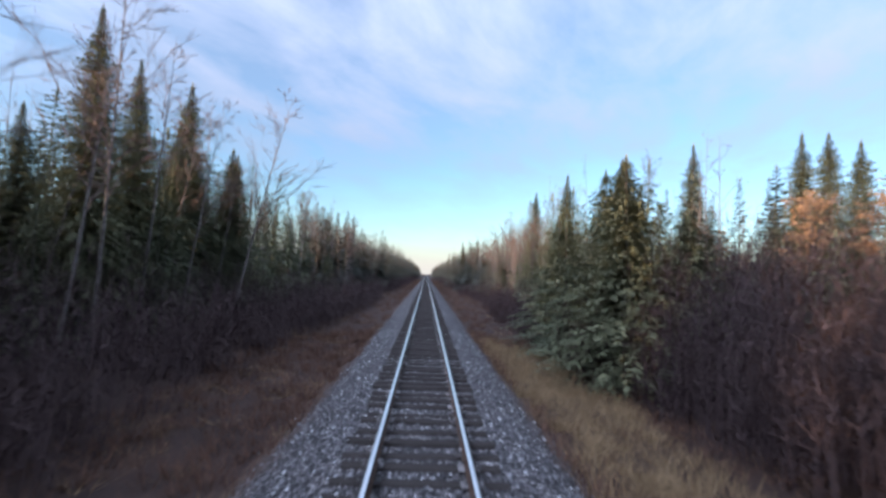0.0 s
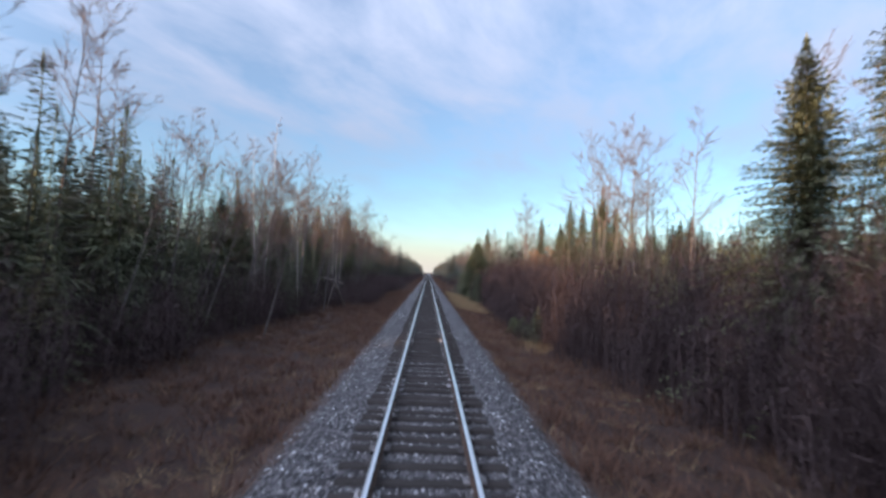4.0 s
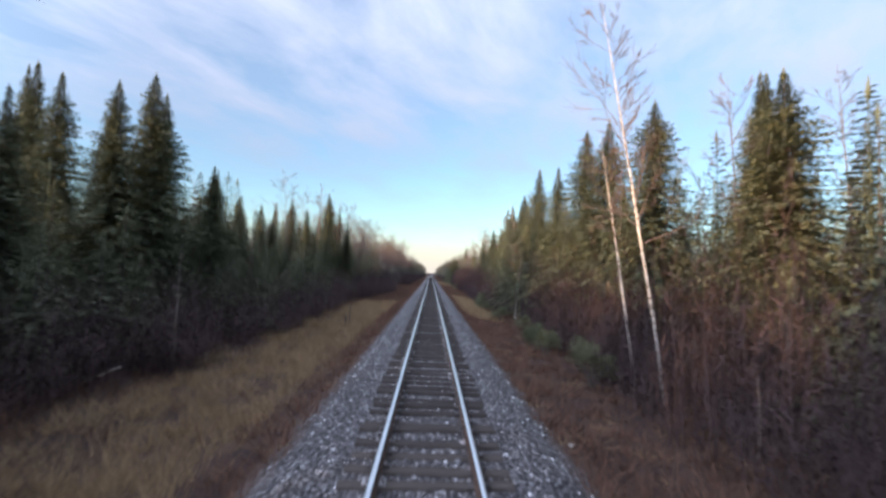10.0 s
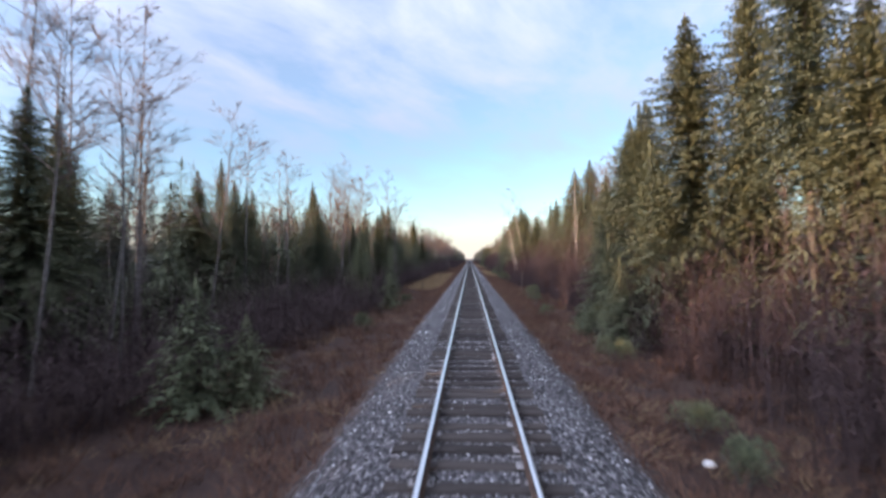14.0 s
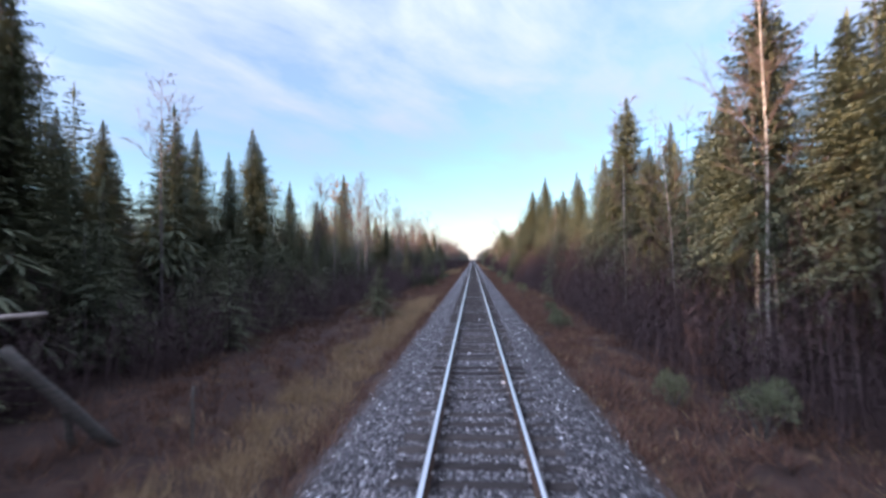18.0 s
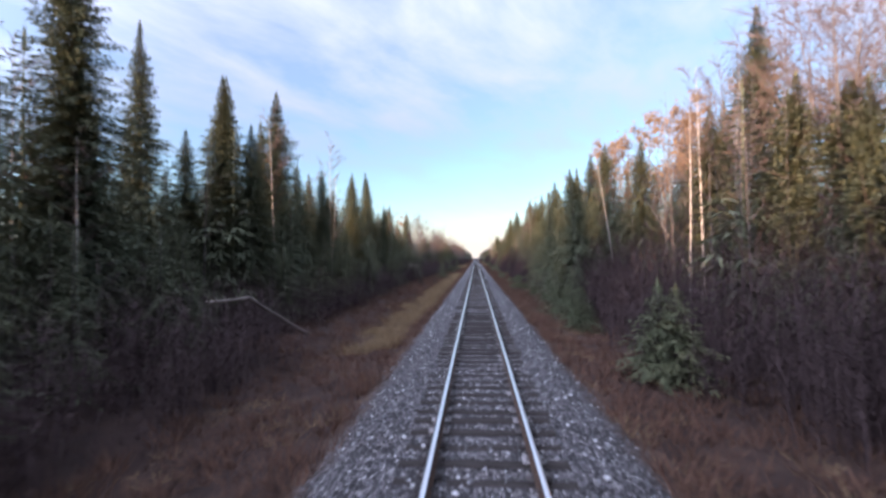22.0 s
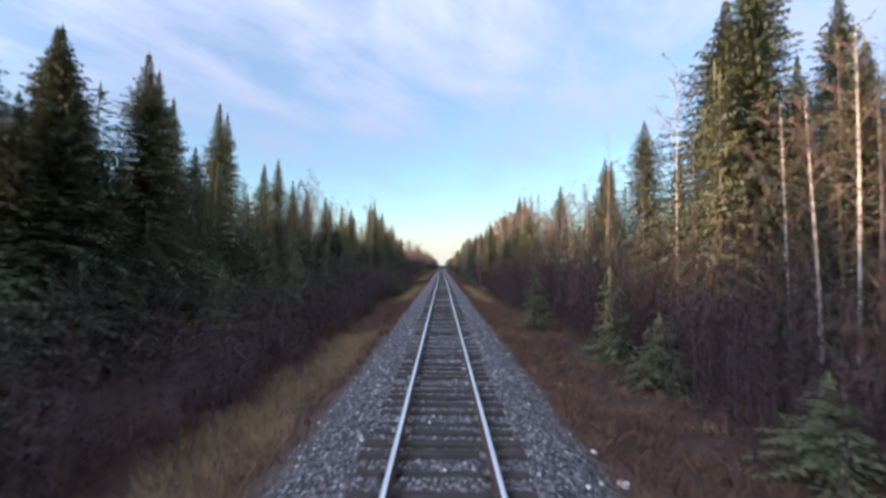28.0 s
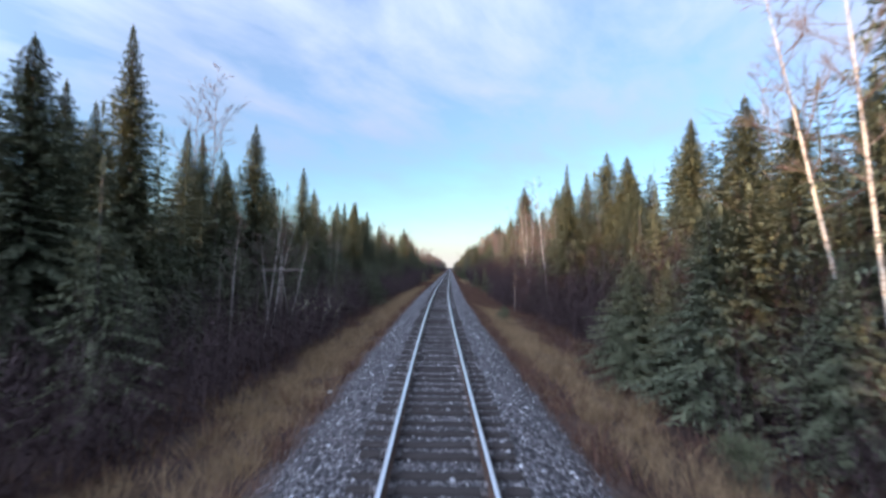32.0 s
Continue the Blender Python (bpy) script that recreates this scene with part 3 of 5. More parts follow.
def plant(kind, meshes, lat, y, top, label, category, group, variant=None, width=1.0, lean=0.0, along=0.0, unit=12.0, crown="crown"):
    """A tree with its trunk and crown, at an offset from the line, with its top at that height. lean: degrees towards the east, along: towards the north."""
    z = float(ground_z(lat, y))
    k = tree_rng.randrange(len(meshes)) if variant is None else variant
    t, c = meshes[k]
    ob = tagged(new(kind), label, category, group)
    sz = (top - z) / unit
    sx = (0.45 * 1.0 + 0.55 * sz) * width
    ob.matrix_basis = Matrix.LocRotScale((lat + float(line_x(y)), y, z), Euler((radians(-along), radians(lean), 0)), (sx, sx, sz))
    turn = tree_rng.uniform(0, 6.28)
    for nm, me in (("trunk", t), (crown, c)):
        part(nm, me, ob).rotation_euler = (0, 0, turn)
    return ob


def spruce(lat, y, top, width=None, variant=None):
    w = tree_rng.uniform(0.85, 1.2) if width is None else width * 0.82
    size = "tall" if top > 12.5 else "medium-sized" if top > 7 else "low"
    kinds = HIGH_SPRUCES if 8 < lat < 14 and top > 8 and (-270 < y < -116 or y < -288) else SPRUCES
    return plant("spruce_tree", kinds, lat, y, top, size + " dark green spruce tree with drooping branches at the forest edge", "spruce tree", "spruces along the railway", variant, w)


def skirted(lat, y, top, width=1.0, variant=None):
    """A bushy spruce with branches down to the ground."""
    return plant("spruce_tree", SKIRTED, lat, y, top, "bushy grey-green spruce with branches down to the ground", "spruce tree", "spruces along the railway", variant, width, unit=6.0)


def young(lat, y, top, width=None, variant=None):
    width = (1.9 if top < 0.8 else 1.25) if width is None else width
    if top < 0.9:
        return plant("evergreen_bush", BUSHES, lat, y, max(top, 0.0), "low spreading light green evergreen bush beside the track", "bush", "evergreen bushes by the track", variant, tree_rng.uniform(0.58, 0.82), unit=1.0)
    return plant("young_spruce", YOUNG, lat, y, top, "small bushy green spruce among dry grass beside the track", "young spruce", "young spruces by the track", variant, width, unit=3.0)


def birch(lat, y, top, lean=0.0, along=0.0, variant=None, width=1.0):
    return plant("birch_tree", BIRCHES, lat, y, top, "slender leafless birch tree with pale bark", "birch tree", "bare birches along the railway", variant, width, lean, along)


def aspen(lat, y, top, lean=0.0, along=0.0, variant=None, width=1.0):
    return plant("aspen_tree", ASPENS, lat, y, top, "tall leafless grey aspen tree with fine twigs", "aspen tree", "bare aspens along the railway", variant, width, lean, along)


def snag(lat, y, top, lean=0.0, along=0.0, variant=None, width=1.0):
    return plant("dead_tree", SNAGS, lat, y, top, "dead grey tree trunk with broken branch stubs", "dead tree", "dead trees along the railway", variant, width, lean, along)



def leaf_mesh(seed, crown):
    """Small withered leaves still hanging on the upper twigs of a crown."""
    r = np.random.default_rng(seed)
    v = crown[0]
    v = v[v[:, 2] > 6.0]
    p = v[r.integers(0, len(v), 2700)] + r.normal(0, 0.12, (2700, 3))
    q, w = r.normal(0, 0.036, (2700, 3)), r.normal(0, 0.036, (2700, 3))
    verts = np.stack([p - q, p + w, p + q, p - w], 1).reshape(-1, 3)
    i = np.arange(2700)[:, None] * 4
    return mesh_from("autumn_leaves", verts, np.concatenate([i + [0, 1, 2], i + [0, 2, 3]]), [M_LEAF])


LEAVES = [leaf_mesh(5 + k, bare_arrays(sd, fork=fk, limbs=lb, bend=bd, spread=sp)[1]) for k, (sd, fk, lb, bd, sp) in
          enumerate(((51, 0.45, 19, 0.03, 0.36), (52, 0.55, 17, 0.02, 0.30), (53, 0.38, 20, 0.05, 0.40), (54, 0.5, 18, 0.03, 0.34)))]


def leafy_aspen(lat, y, top, lean=0.0, along=0.0, width=1.3):
    """An aspen that has kept some of its orange leaves."""
    k = tree_rng.randrange(4)
    ob = plant("autumn_aspen_tree", ASPENS, lat, y, top, "aspen tree with thin orange autumn leaves still clinging to its crown", "aspen tree", "autumn aspens along the railway", k, width, lean, along)
    o = part("foliage", LEAVES[k], ob, "thin orange leaves")
    o.rotation_euler = ob.children[0].rotation_euler
    return ob


# ============ trees: where they stand (offset from the line, distance along it, height of the top) ============
for row in ((-35.3, 83.9, 23.1), (16.2, 69.8, 16.3), (44.8, 49.6, 21.1), (25.1, 42.9, 16.7), (-15.5, 36, 12.1), (-17, 33.1, 11), (-17, 32, 15.5), (9.5, 31.4, 10.4), (26, 31.1, 14.2), (-16, 29.7, 12.2), (24, 24.5, 11.6), (-15, 23.5, 13.3), (9, 20.8, 8.8), (-14.3, 19.5, 13.8), (-17, 19.3, 9.4), (22, 16.5, 11.9), (-17, 14.4, 10), (26.2, 12, 14.4), (23, 8.8, 14.1), (-16, 7.5, 8.8), (-17, 3.1, 9.5), (23.1, 0.6, 15.7), (-19, 0.4, 10.7), (21, -4.6, 12.4), (-17, -5.2, 9.5), (-16, -11.3, 9.4), (-17, -19, 9.7), (12, -21.1, 9.7), (-44, -21.9, 20.7), (-17, -22.5, 9), (18.1, -43.5, 16.6), (11.8, -46, 11.1)):
    spruce(*row)
for row in ((12.9, -54.6, 12.8), (32.7, -54.8, 18.7), (12, -55, 9), (11.6, -59.7, 11.7), (-18, -62.6, 10.5), (-21, -65, 11.9), (-17, -65.8, 13.9), (16.3, -67.9, 15.1), (-37.9, -69.8, 19.5), (-17, -69.9, 10.4), (12, -70.4, 11.2), (33, -71.2, 20), (15, -71.3, 14.4), (-14, -75.1, 10.8), (13, -76, 9.4), (-16.4, -77.3, 14.3), (-18, -77.5, 11), (-17, -80.6, 8.1), (-16, -81.2, 14.2), (12, -81.5, 13.2), (11.4, -84.5, 13), (12, -87.2, 9.9), (-17, -88.2, 10.7), (14, -89.4, 10.8), (-18.1, -91.1, 11.5), (-41.3, -91.7, 23.9), (12, -93.1, 8.9), (11, -96, 10.9), (-20, -96.2, 10.2), (-17, -101.3, 7.9), (9.5, -102.2, 11.5), (9.8, -106.3, 13.4)):
    spruce(*row)
for row in ((-18, -107.4, 9.4), (9.5, -109.8, 9.6), (29.6, -110, 22.3), (-33.7, -112, 18.8), (9.8, -113.8, 11.9), (-17, -114.5, 10), (11, -116.6, 8.7), (-15, -118.8, 9.7), (10, -119.8, 13), (-16.8, -121.2, 13.5), (-23.1, -123.5, 14.4), (9.7, -124.4, 12), (-15, -125.8, 12.9), (-19, -126.8, 12.4), (-15.3, -128, 11.6), (9.5, -130.1, 11.1), (14, -131, 12.3), (-14, -135, 8.6), (10.8, -136.4, 9.8), (-40.2, -137.6, 19.8), (23.6, -139.1, 18.2), (-14, -140.4, 9.9), (-13, -145.7, 9.5), (-15, -148.7, 8.2), (11.3, -148.9, 10.7), (12, -153.5, 10.6), (-18, -158.9, 11.5), (-13, -159.8, 7.7), (11.4, -160.5, 12.2), (12, -163, 12.9), (-16, -163.1, 10), (-15, -165.5, 8.1)):
    spruce(*row)
for row in ((12, -168.8, 10), (14.6, -171.1, 15.9), (-18, -173.2, 8.9), (11.5, -176.1, 13.1), (-17, -176.1, 8.1), (10.5, -179.4, 11.3), (-16, -179.8, 8.5), (-17, -182.3, 8.8), (10.1, -184.3, 7.9), (12.9, -188.2, 16.7), (12.1, -193, 16.5), (-16, -193, 9.2), (11.8, -196, 11.5), (-14, -196.3, 8.7), (11.4, -199.8, 8.7), (-19.6, -202.1, 16.1), (12, -202.1, 11.7), (13, -204.4, 12.5), (12.6, -213.9, 13.3), (-18, -216.5, 9.9), (12, -218.6, 11.8), (-17, -221.9, 9.2), (12.5, -226.3, 12.6), (-20, -228.7, 14.2), (-17, -228.7, 10.4), (12, -230.5, 11.3), (-24, -231.8, 14.7), (-18.6, -232.3, 14.3), (11.6, -234.3, 12.2), (11, -236.7, 14.4), (-17, -238.9, 10.8), (12.8, -239.4, 11.8)):
    spruce(*row)
for row in ((29.1, -239.9, 19.4), (-19, -241.9, 12.1), (10, -242.9, 9.4), (12, -245.1, 9.4), (-18, -248.9, 10.0), (11, -249.7, 10.4), (-18, -251.6, 9.8), (-18.5, -253.5, 17.8), (9.7, -254.1, 12.1), (12.6, -255.6, 12.8), (-15, -256.1, 11.7), (-17.3, -257.2, 15.9), (10, -257.2, 9.5), (10, -260, 12.3), (-19.2, -260.5, 15.6), (15, -261.6, 11.6), (16, -264.4, 12.3), (-17.9, -264.6, 15.5), (-17, -267.6, 12.4), (26.9, -269.8, 20.7), (-17.6, -273.7, 11.8), (9, -274.2, 7.6), (-19, -278.5, 12.9), (10.5, -279, 12.6), (26.5, -279.3, 19.5), (8.5, -279.7, 6.2), (-16, -281, 10.1), (-18.2, -283.5, 13), (10, -283.5, 11.1), (-15, -286.1, 11.8), (9.5, -287.2, 9.8)):
    spruce(*row)
for row in ((-18.3, -288.9, 13.9), (11.2, -290.1, 12.6), (-17, -292.2, 17.5), (-17.4, -294.3, 14.4), (20.6, -295.2, 21.1), (11.8, -296, 11.3), (-17.9, -298.2, 16.4), (-15, -300.4, 12.1), (14, -301.3, 11.9), (-16.7, -301.6, 15.1), (-18, -302.7, 11.3), (-18.2, -306.3, 16.3), (13, -310.3, 10.4), (-17, -311.8, 12.1), (13, -312.9, 9.2), (-15.7, -313.1, 17.3), (11, -316.5, 8), (-30.2, -319.2, 18.7), (17.9, -320.9, 18.1), (13, -322.9, 10.1), (-15.1, -324.3, 15.8), (15, -324.4, 13.9), (-19, -326, 13.7), (-14, -326.7, 14.2), (-30.4, -327.8, 19.7), (-15, -328, 9.8), (9.3, -332.1, 10.7), (-17.2, -333.6, 13.4), (-12.7, -335.3, 13), (-18, -335.3, 10), (12, -335.6, 8.5), (14, -338.4, 11.2)):
    spruce(*row)
for row in ((-20, -338.7, 13.7), (11, -340.6, 7.6), (28.5, -342.3, 21.1), (-17, -342.4, 12.9), (13, -344.4, 9.3), (-15, -345.4, 10.3), (10, -348.7, 7.6), (-15, -348.8, 7.4), (12, -351.3, 8), (-17.5, -352.4, 12.9), (12, -355.5, 8.6), (-16, -355.9, 8.8), (-19, -357.1, 12.8), (-14, -359.7, 8.6), (11, -361.1, 9.9), (-19, -361.9, 11.7), (14, -365, 12.7), (-20, -369.6, 13.9), (-21.1, -375.8, 17.5), (-14.6, -379.7, 12.2), (-20.3, -379.9, 17), (14, -380.4, 12.5), (-38.8, -381.1, 21.5), (25.9, -383, 20.5), (-18, -386.7, 11.4), (-19, -388, 14.5), (13, -390.9, 12.4), (-18.1, -391.4, 15.1), (21.7, -395.1, 18.5), (14.6, -396.2, 17.1, 1.7), (-19.8, -396.7, 14.7), (-18, -397.6, 11.3)):
    spruce(*row)
for row in ((16, -399.4, 12.9), (13.7, -400, 17.3), (-16, -401.2, 12.7), (-17, -404.5, 13.5), (18, -404.7, 11.9), (14, -404.9, 10.7), (-14, -405.2, 8.5), (17.8, -406.5, 15.1), (-14.2, -408.3, 13.1), (18, -411.4, 18.6), (-16.1, -413.5, 11), (17, -414.9, 10.5), (16, -415.1, 14.2), (-17, -416, 8.4), (-16, -418.6, 10.3), (-15.9, -423.5, 12.6), (-20.3, -425.6, 13.1), (-16, -425.8, 10.2), (-15.3, -429.9, 13.9), (26.5, -430.7, 19.2), (-17, -431.4, 9.3), (13, -432.5, 7), (-14, -435.9, 7.8), (12, -436, 8.7), (10, -439.3, 5.8), (-16, -439.4, 10.9), (-18, -441.8, 11.6), (-15.3, -443.1, 14.6), (15, -443.9, 11.4), (-17, -444.2, 11.4), (9.4, -447, 9), (-17, -447.5, 12.5)):
    spruce(*row)
for row in ((-16, -447.6, 9.4), (12, -450.1, 7.6), (-17, -450.3, 11.9), (13, -456, 11), (-14, -459.3, 14.1), (13, -460.3, 10.5), (-15, -460.6, 10), (13, -463, 9.1), (-13, -464.7, 9.3), (-12, -467, 9.7), (12, -467.4, 8.7)):
    spruce(*row)
for row in ((14.3, 9.4, 14.4), (14.3, 3.3, 13), (-12.4, -15.5, 11.3), (-9.4, -17.8, 9.7, 6), (16, -24.4, 9.7), (-21.2, -31.4, 20), (14.4, -61.3, 14.5), (-17, -83.1, 15.4), (-10.6, -77.2, 9), (-8.6, -78.3, 5.2), (19.8, -129.2, 14), (-9.3, -153, 12.1), (-14.7, -180.9, 12.3), (-12.1, -194.8, 12), (-15.6, -208.1, 15.1), (-18.2, -279.8, 12.9), (-11.4, -346.7, 14.2)):
    aspen(*row)
for row in ((-13.2, 5.7, 12.3), (-11.9, 2.1, 10.6), (-12.6, 1, 10.6), (-11.7, -1.5, 10.3), (-14.8, -6.1, 13.8), (-13.8, -13.9, 10.6), (-14.5, -19, 15.7), (-11.3, -19.6, 10), (-13.7, -23.1, 13.6), (14.4, -88.5, 14.1, -6), (12, -88.8, 7.4), (7.8, -107.7, 7), (9.9, -130.5, 15.5, -8.5), (7.8, -132.7, 8.6, -8), (10.6, -163.5, 11.4), (9.2, -168.8, 7), (10, -213, 9.4), (10, -234.3, 10.1), (11.4, -234.5, 15.3), (9.2, -241.5, 9.2), (10, -246.4, 9.1), (9.5, -253.8, 11.2)):
    birch(*row)
for row in ((9.9, -254.3, 11.3), (9, -255.2, 11.6), (12, -264.2, 7.9), (-15, -283.3, 15.6), (-14.9, -283.7, 11.9), (14.6, -286.4, 12.2), (11.0, -293.5, 10.9, -8), (-15.7, -295, 15.2), (13.6, -302.3, 7.4, -21), (-14.3, -314.5, 7.6), (-16, -315.2, 11.1), (9.4, -328.9, 8.2, -6), (7.6, -330.6, 5.6, -7), (9.4, -332.1, 7.8, -7), (-15, -344.2, 7.6), (12, -396.7, 13.6), (12, -404.1, 8.9), (12, -406.7, 10.3), (11, -406.7, 8.3), (12, -416.9, 8.6), (-15.7, -424.7, 7.1), (-15, -428.8, 6.9), (11, -429.9, 8.5), (9.2, -441.6, 10.5, -9), (10.55, -468.5, 11.2, -8.7), (10.0, -469.9, 10.8, -6.5)):
    birch(*row)
for row in ((7.4, -110.9, 0.9), (9.9, -123.6, 1.2), (-9.9, -131.8, 3.8), (10.5, -137.9, 1.1), (7.8, -139.2, 1.2), (6.3, -152.4, 1.9), (7.3, -279, 4.4), (7, -436.8, 3.7), (-9.8, -459.5, 3.7), (-9.3, -459.5, 2.2)):
    snag(*row)
for row in ((13, 14.3, 4.8), (6, -29.2, 0.4), (6.9, -31.6, 1.2), (6.7, -87.4, 0.9), (6.5, -90.4, 0.7), (6.4, -96.5, -0.1), (5.8, -98.1, 0.4), (6.2, -108.4, 0.2), (6.9, -115.4, 0.1), (5.9, -123.8, 0.2), (6, -124.3, 0.5), (6.1, -126.1, 0.4), (6.2, -132.7, 0.8), (5.8, -164.3, 0.4), (5.8, -168.5, 0.1), (-5.9, -168.5, -0.2), (-6.4, -173.2, 3.5, 0.85), (5, -179.5, -0.2), (6.2, -184.9, 0.9), (-5.8, -185.3, 0.2), (6.5, -186.6, 0.8), (5.4, -192.4, 0.1), (-6.6, -196.9, 1.4), (-7.5, -197.9, 2.5), (4.7, -199.9, -0.2), (4.6, -201.8, -0.3), (-9.4, -205.2, 3.8), (5.3, -219.4, 0.5), (5.5, -236.4, -0.1), (-6.9, -237.3, 2.6), (4.7, -243.7, 0.2), (4.6, -244.6, -0.2)):
    young(*row)
for row in ((5.2, -257.3, -0.2), (6.2, -259.5, 0.3), (5.3, -267.4, 0.6), (8.6, -269.9, 5), (4.2, -274.9, -0.1), (4.5, -276.8, 0.3), (5.4, -276.8, 0.2), (5.7, -285.5, 0.1), (6, -290.4, -0.2), (5.4, -298.4, 2.5), (5.8, -301.7, 2.2), (5.6, -304.6, 1.4), (5.7, -314.9, 2.2), (6.1, -315.1, 2.1), (5.3, -336, 0.6), (5.3, -341.9, 0.5), (5.4, -343.3, 0.9), (6.1, -351, -0), (-5.7, -352, 0.4), (-6.9, -364.1, 1.2), (-5.6, -365.1, 2.0, 1.9), (5.9, -390.6, 3.1), (7, -400.8, 3), (7.3, -404.4, 1.4), (7.4, -411.1, 1), (-7.6, -431.2, 3), (-6.7, -432.8, 2.8), (4.6, -446.4, 0.2), (8.1, -460.1, 3.2), (5.8, -471.4, 0)):
    young(*row)

# ============ relics along the line: poles, logs, stakes, stones ============


def beam_mesh(name, pts, radii, mat, sides=8, square=False):
    """A worn log or squared timber along a bent line."""
    s = Soup()
    r = random.Random(len(pts) * 7 + int(abs(pts[0][1]) * 10))
    fine = []
    for (a, b) in zip(pts[:-1], pts[1:]):
        a, b = np.array(a, float), np.array(b, float)
        for k in range(5):
            fine.append(a + (b - a) * k / 5 + np.array([r.uniform(-1, 1), r.uniform(-1, 1), r.uniform(-1, 1)]) * (0.0 if square else 0.012))
    fine.append(np.array(pts[-1], float))
    rr = np.interp(np.linspace(0, 1, len(fine)), np.linspace(0, 1, len(radii)), radii) * (1 if square else np.array([r.uniform(0.93, 1.06) for _ in fine]))
    s.tube(fine, rr, 4 if square else sides)
    v, f = s.arrays()
    k = 4 if square else sides
    f = np.concatenate([f, [(0, j + 1, j) for j in range(1, k - 1)]])
    return mesh_from(name, v, f, [mat], smooth=not square)


def offset(lat, y, z=None, dz=0.0):
    return (lat + float(line_x(y)), y, float(ground_z(lat, y)) + dz if z is None else z)


def log(pts, r0, r1, label="fallen weathered log lying in the undergrowth", mat=None):
    """A fallen trunk; pts are offset, y and height over the ground."""
    world_pts = [offset(a, y, None, dz) for a, y, dz in pts]
    o = np.array(world_pts[0])
    ob = tagged(new("fallen_log", beam_mesh("log", [tuple(np.array(p) - o) for p in world_pts], (r0, r1), mat or M_DEAD)), label, "log", "fallen logs")
    ob.location = o
    return ob


def telegraph_pole(lat, y, height, arm_half, tilt=0.0, shift=0.0):
    """A short old line pole with one crossarm and its pins."""
    ob = tagged(new("telegraph_pole"), "old grey wooden telegraph pole with a single bare crossarm", "telegraph pole", "telegraph poles")
    ob.matrix_basis = Matrix.LocRotScale(offset(lat, y), Euler((0, radians(tilt), 0)), None)
    part("pole", beam_mesh("pole", [(0, 0, -0.6), (0, 0, height * 0.5), (0, 0, height)], (0.14, 0.125, 0.11), M_DEAD, 10), ob)
    arm = part("crossarm", beam_mesh("crossarm", [(shift - arm_half, -0.12, height - 0.22), (shift + arm_half, -0.12, height - 0.17)], (0.062, 0.062), M_DEAD, square=True), ob)
    for k in range(4):
        x = shift + arm_half * (-0.85 + 1.7 * k / 3)
        part("pin", beam_mesh("pin", [(x, -0.12, height - 0.18), (x, -0.12, height - 0.04)], (0.018, 0.012), M_DEAD, 6), arm)
    part("bolt", beam_mesh("bolt", [(0, -0.2, height - 0.2), (0, 0.16, height - 0.2)], (0.014, 0.014), M_RAILSIDE, 6), ob)
    return ob


telegraph_pole(-9.3, -453.1, 3.75, 1.27, 0.0, 0.12)

# a pole that has collapsed on its stubs, its crossarm still across the top
ruin = tagged(new("fallen_telegraph_pole"), "collapsed grey telegraph pole with its crossarm propped on leaning struts", "telegraph pole", "telegraph poles")
ruin.location = offset(-9.6, -12.9)
part("crossarm", beam_mesh("crossarm", [(-0.75, -1.6, 3.0), (0.75, 1.35, 2.35)], (0.07, 0.07), M_DEAD, square=True), ruin)
part("pole", beam_mesh("pole", [(0.1, -0.1, 2.6), (0.9, 1.9, -0.2)], (0.11, 0.13), M_DEAD), ruin)
part("strut", beam_mesh("strut", [(0.0, 0.1, 2.3), (-0.3, -1.6, -0.2)], (0.06, 0.07), M_DEAD), ruin)

ruin = tagged(new("fallen_telegraph_pole"), "dark fallen telegraph pole leaning with a broken grey crossarm", "telegraph pole", "telegraph poles")
ruin.location = offset(-8.1, -260.3)
part("pole", beam_mesh("pole", [(0.05, 0.1, -0.1), (-0.9, -1.5, 2.4)], (0.14, 0.12), M_BARK), ruin)
part("crossarm", beam_mesh("crossarm", [(-1.9, -1.9, 2.95), (-0.6, -0.9, 3.0)], (0.07, 0.065), M_DEAD, square=True), ruin)
part("strut", beam_mesh("strut", [(-0.45, -0.7, 1.2), (-0.55, -0.3, -0.1)], (0.07, 0.08), M_BARK), ruin)

# logs and bent trunks
log([(-9.2, -315.0, 2.55), (-9.0, -312.5, 2.4), (-8.9, -309.4, 1.2), (-8.8, -306.5, 0.05)], 0.05, 0.09, "bent pale dead trunk arching out of the brush")
log([(6.4, -76.5, 0.18), (7.5, -77.6, 0.2)], 0.08, 0.06)
log([(6.37, -76.3, 0.0), (6.34, -76.3, 0.55)], 0.06, 0.045, "short broken pale stump standing in the undergrowth")
log([(7.8, -91.7, 0.15), (8.7, -91.9, 0.2)], 0.12, 0.1)
log([(6.1, -330.7, 0.25), (5.6, -333.7, 0.12), (6.2, -335.3, 0.1)], 0.05, 0.07)
log([(6.9, -344.6, 0.2), (6.95, -348.5, 0.2)], 0.09, 0.12, "dark broken branch lying in a heap of debris beside the verge", M_ASPEN)
log([(6.6, -345.9, 0.1), (6.8, -348.6, 0.45)], 0.07, 0.09, "dark broken branch lying in a heap of debris beside the verge", M_ASPEN)
log([(7.2, -345.2, 0.3), (6.7, -347.8, 0.12)], 0.06, 0.08, "dark broken branch lying in a heap of debris beside the verge", M_ASPEN)
log([(12.2, -122.8, 0.0), (10.9, -121.9, 3.6), (10.0, -120.7, 7.5)], 0.11, 0.05, "long dead trunk leaning over in the forest edge")
log([(-7.6, -436.2, 0.12), (-8.7, -437.0, 0.15)], 0.05, 0.04)
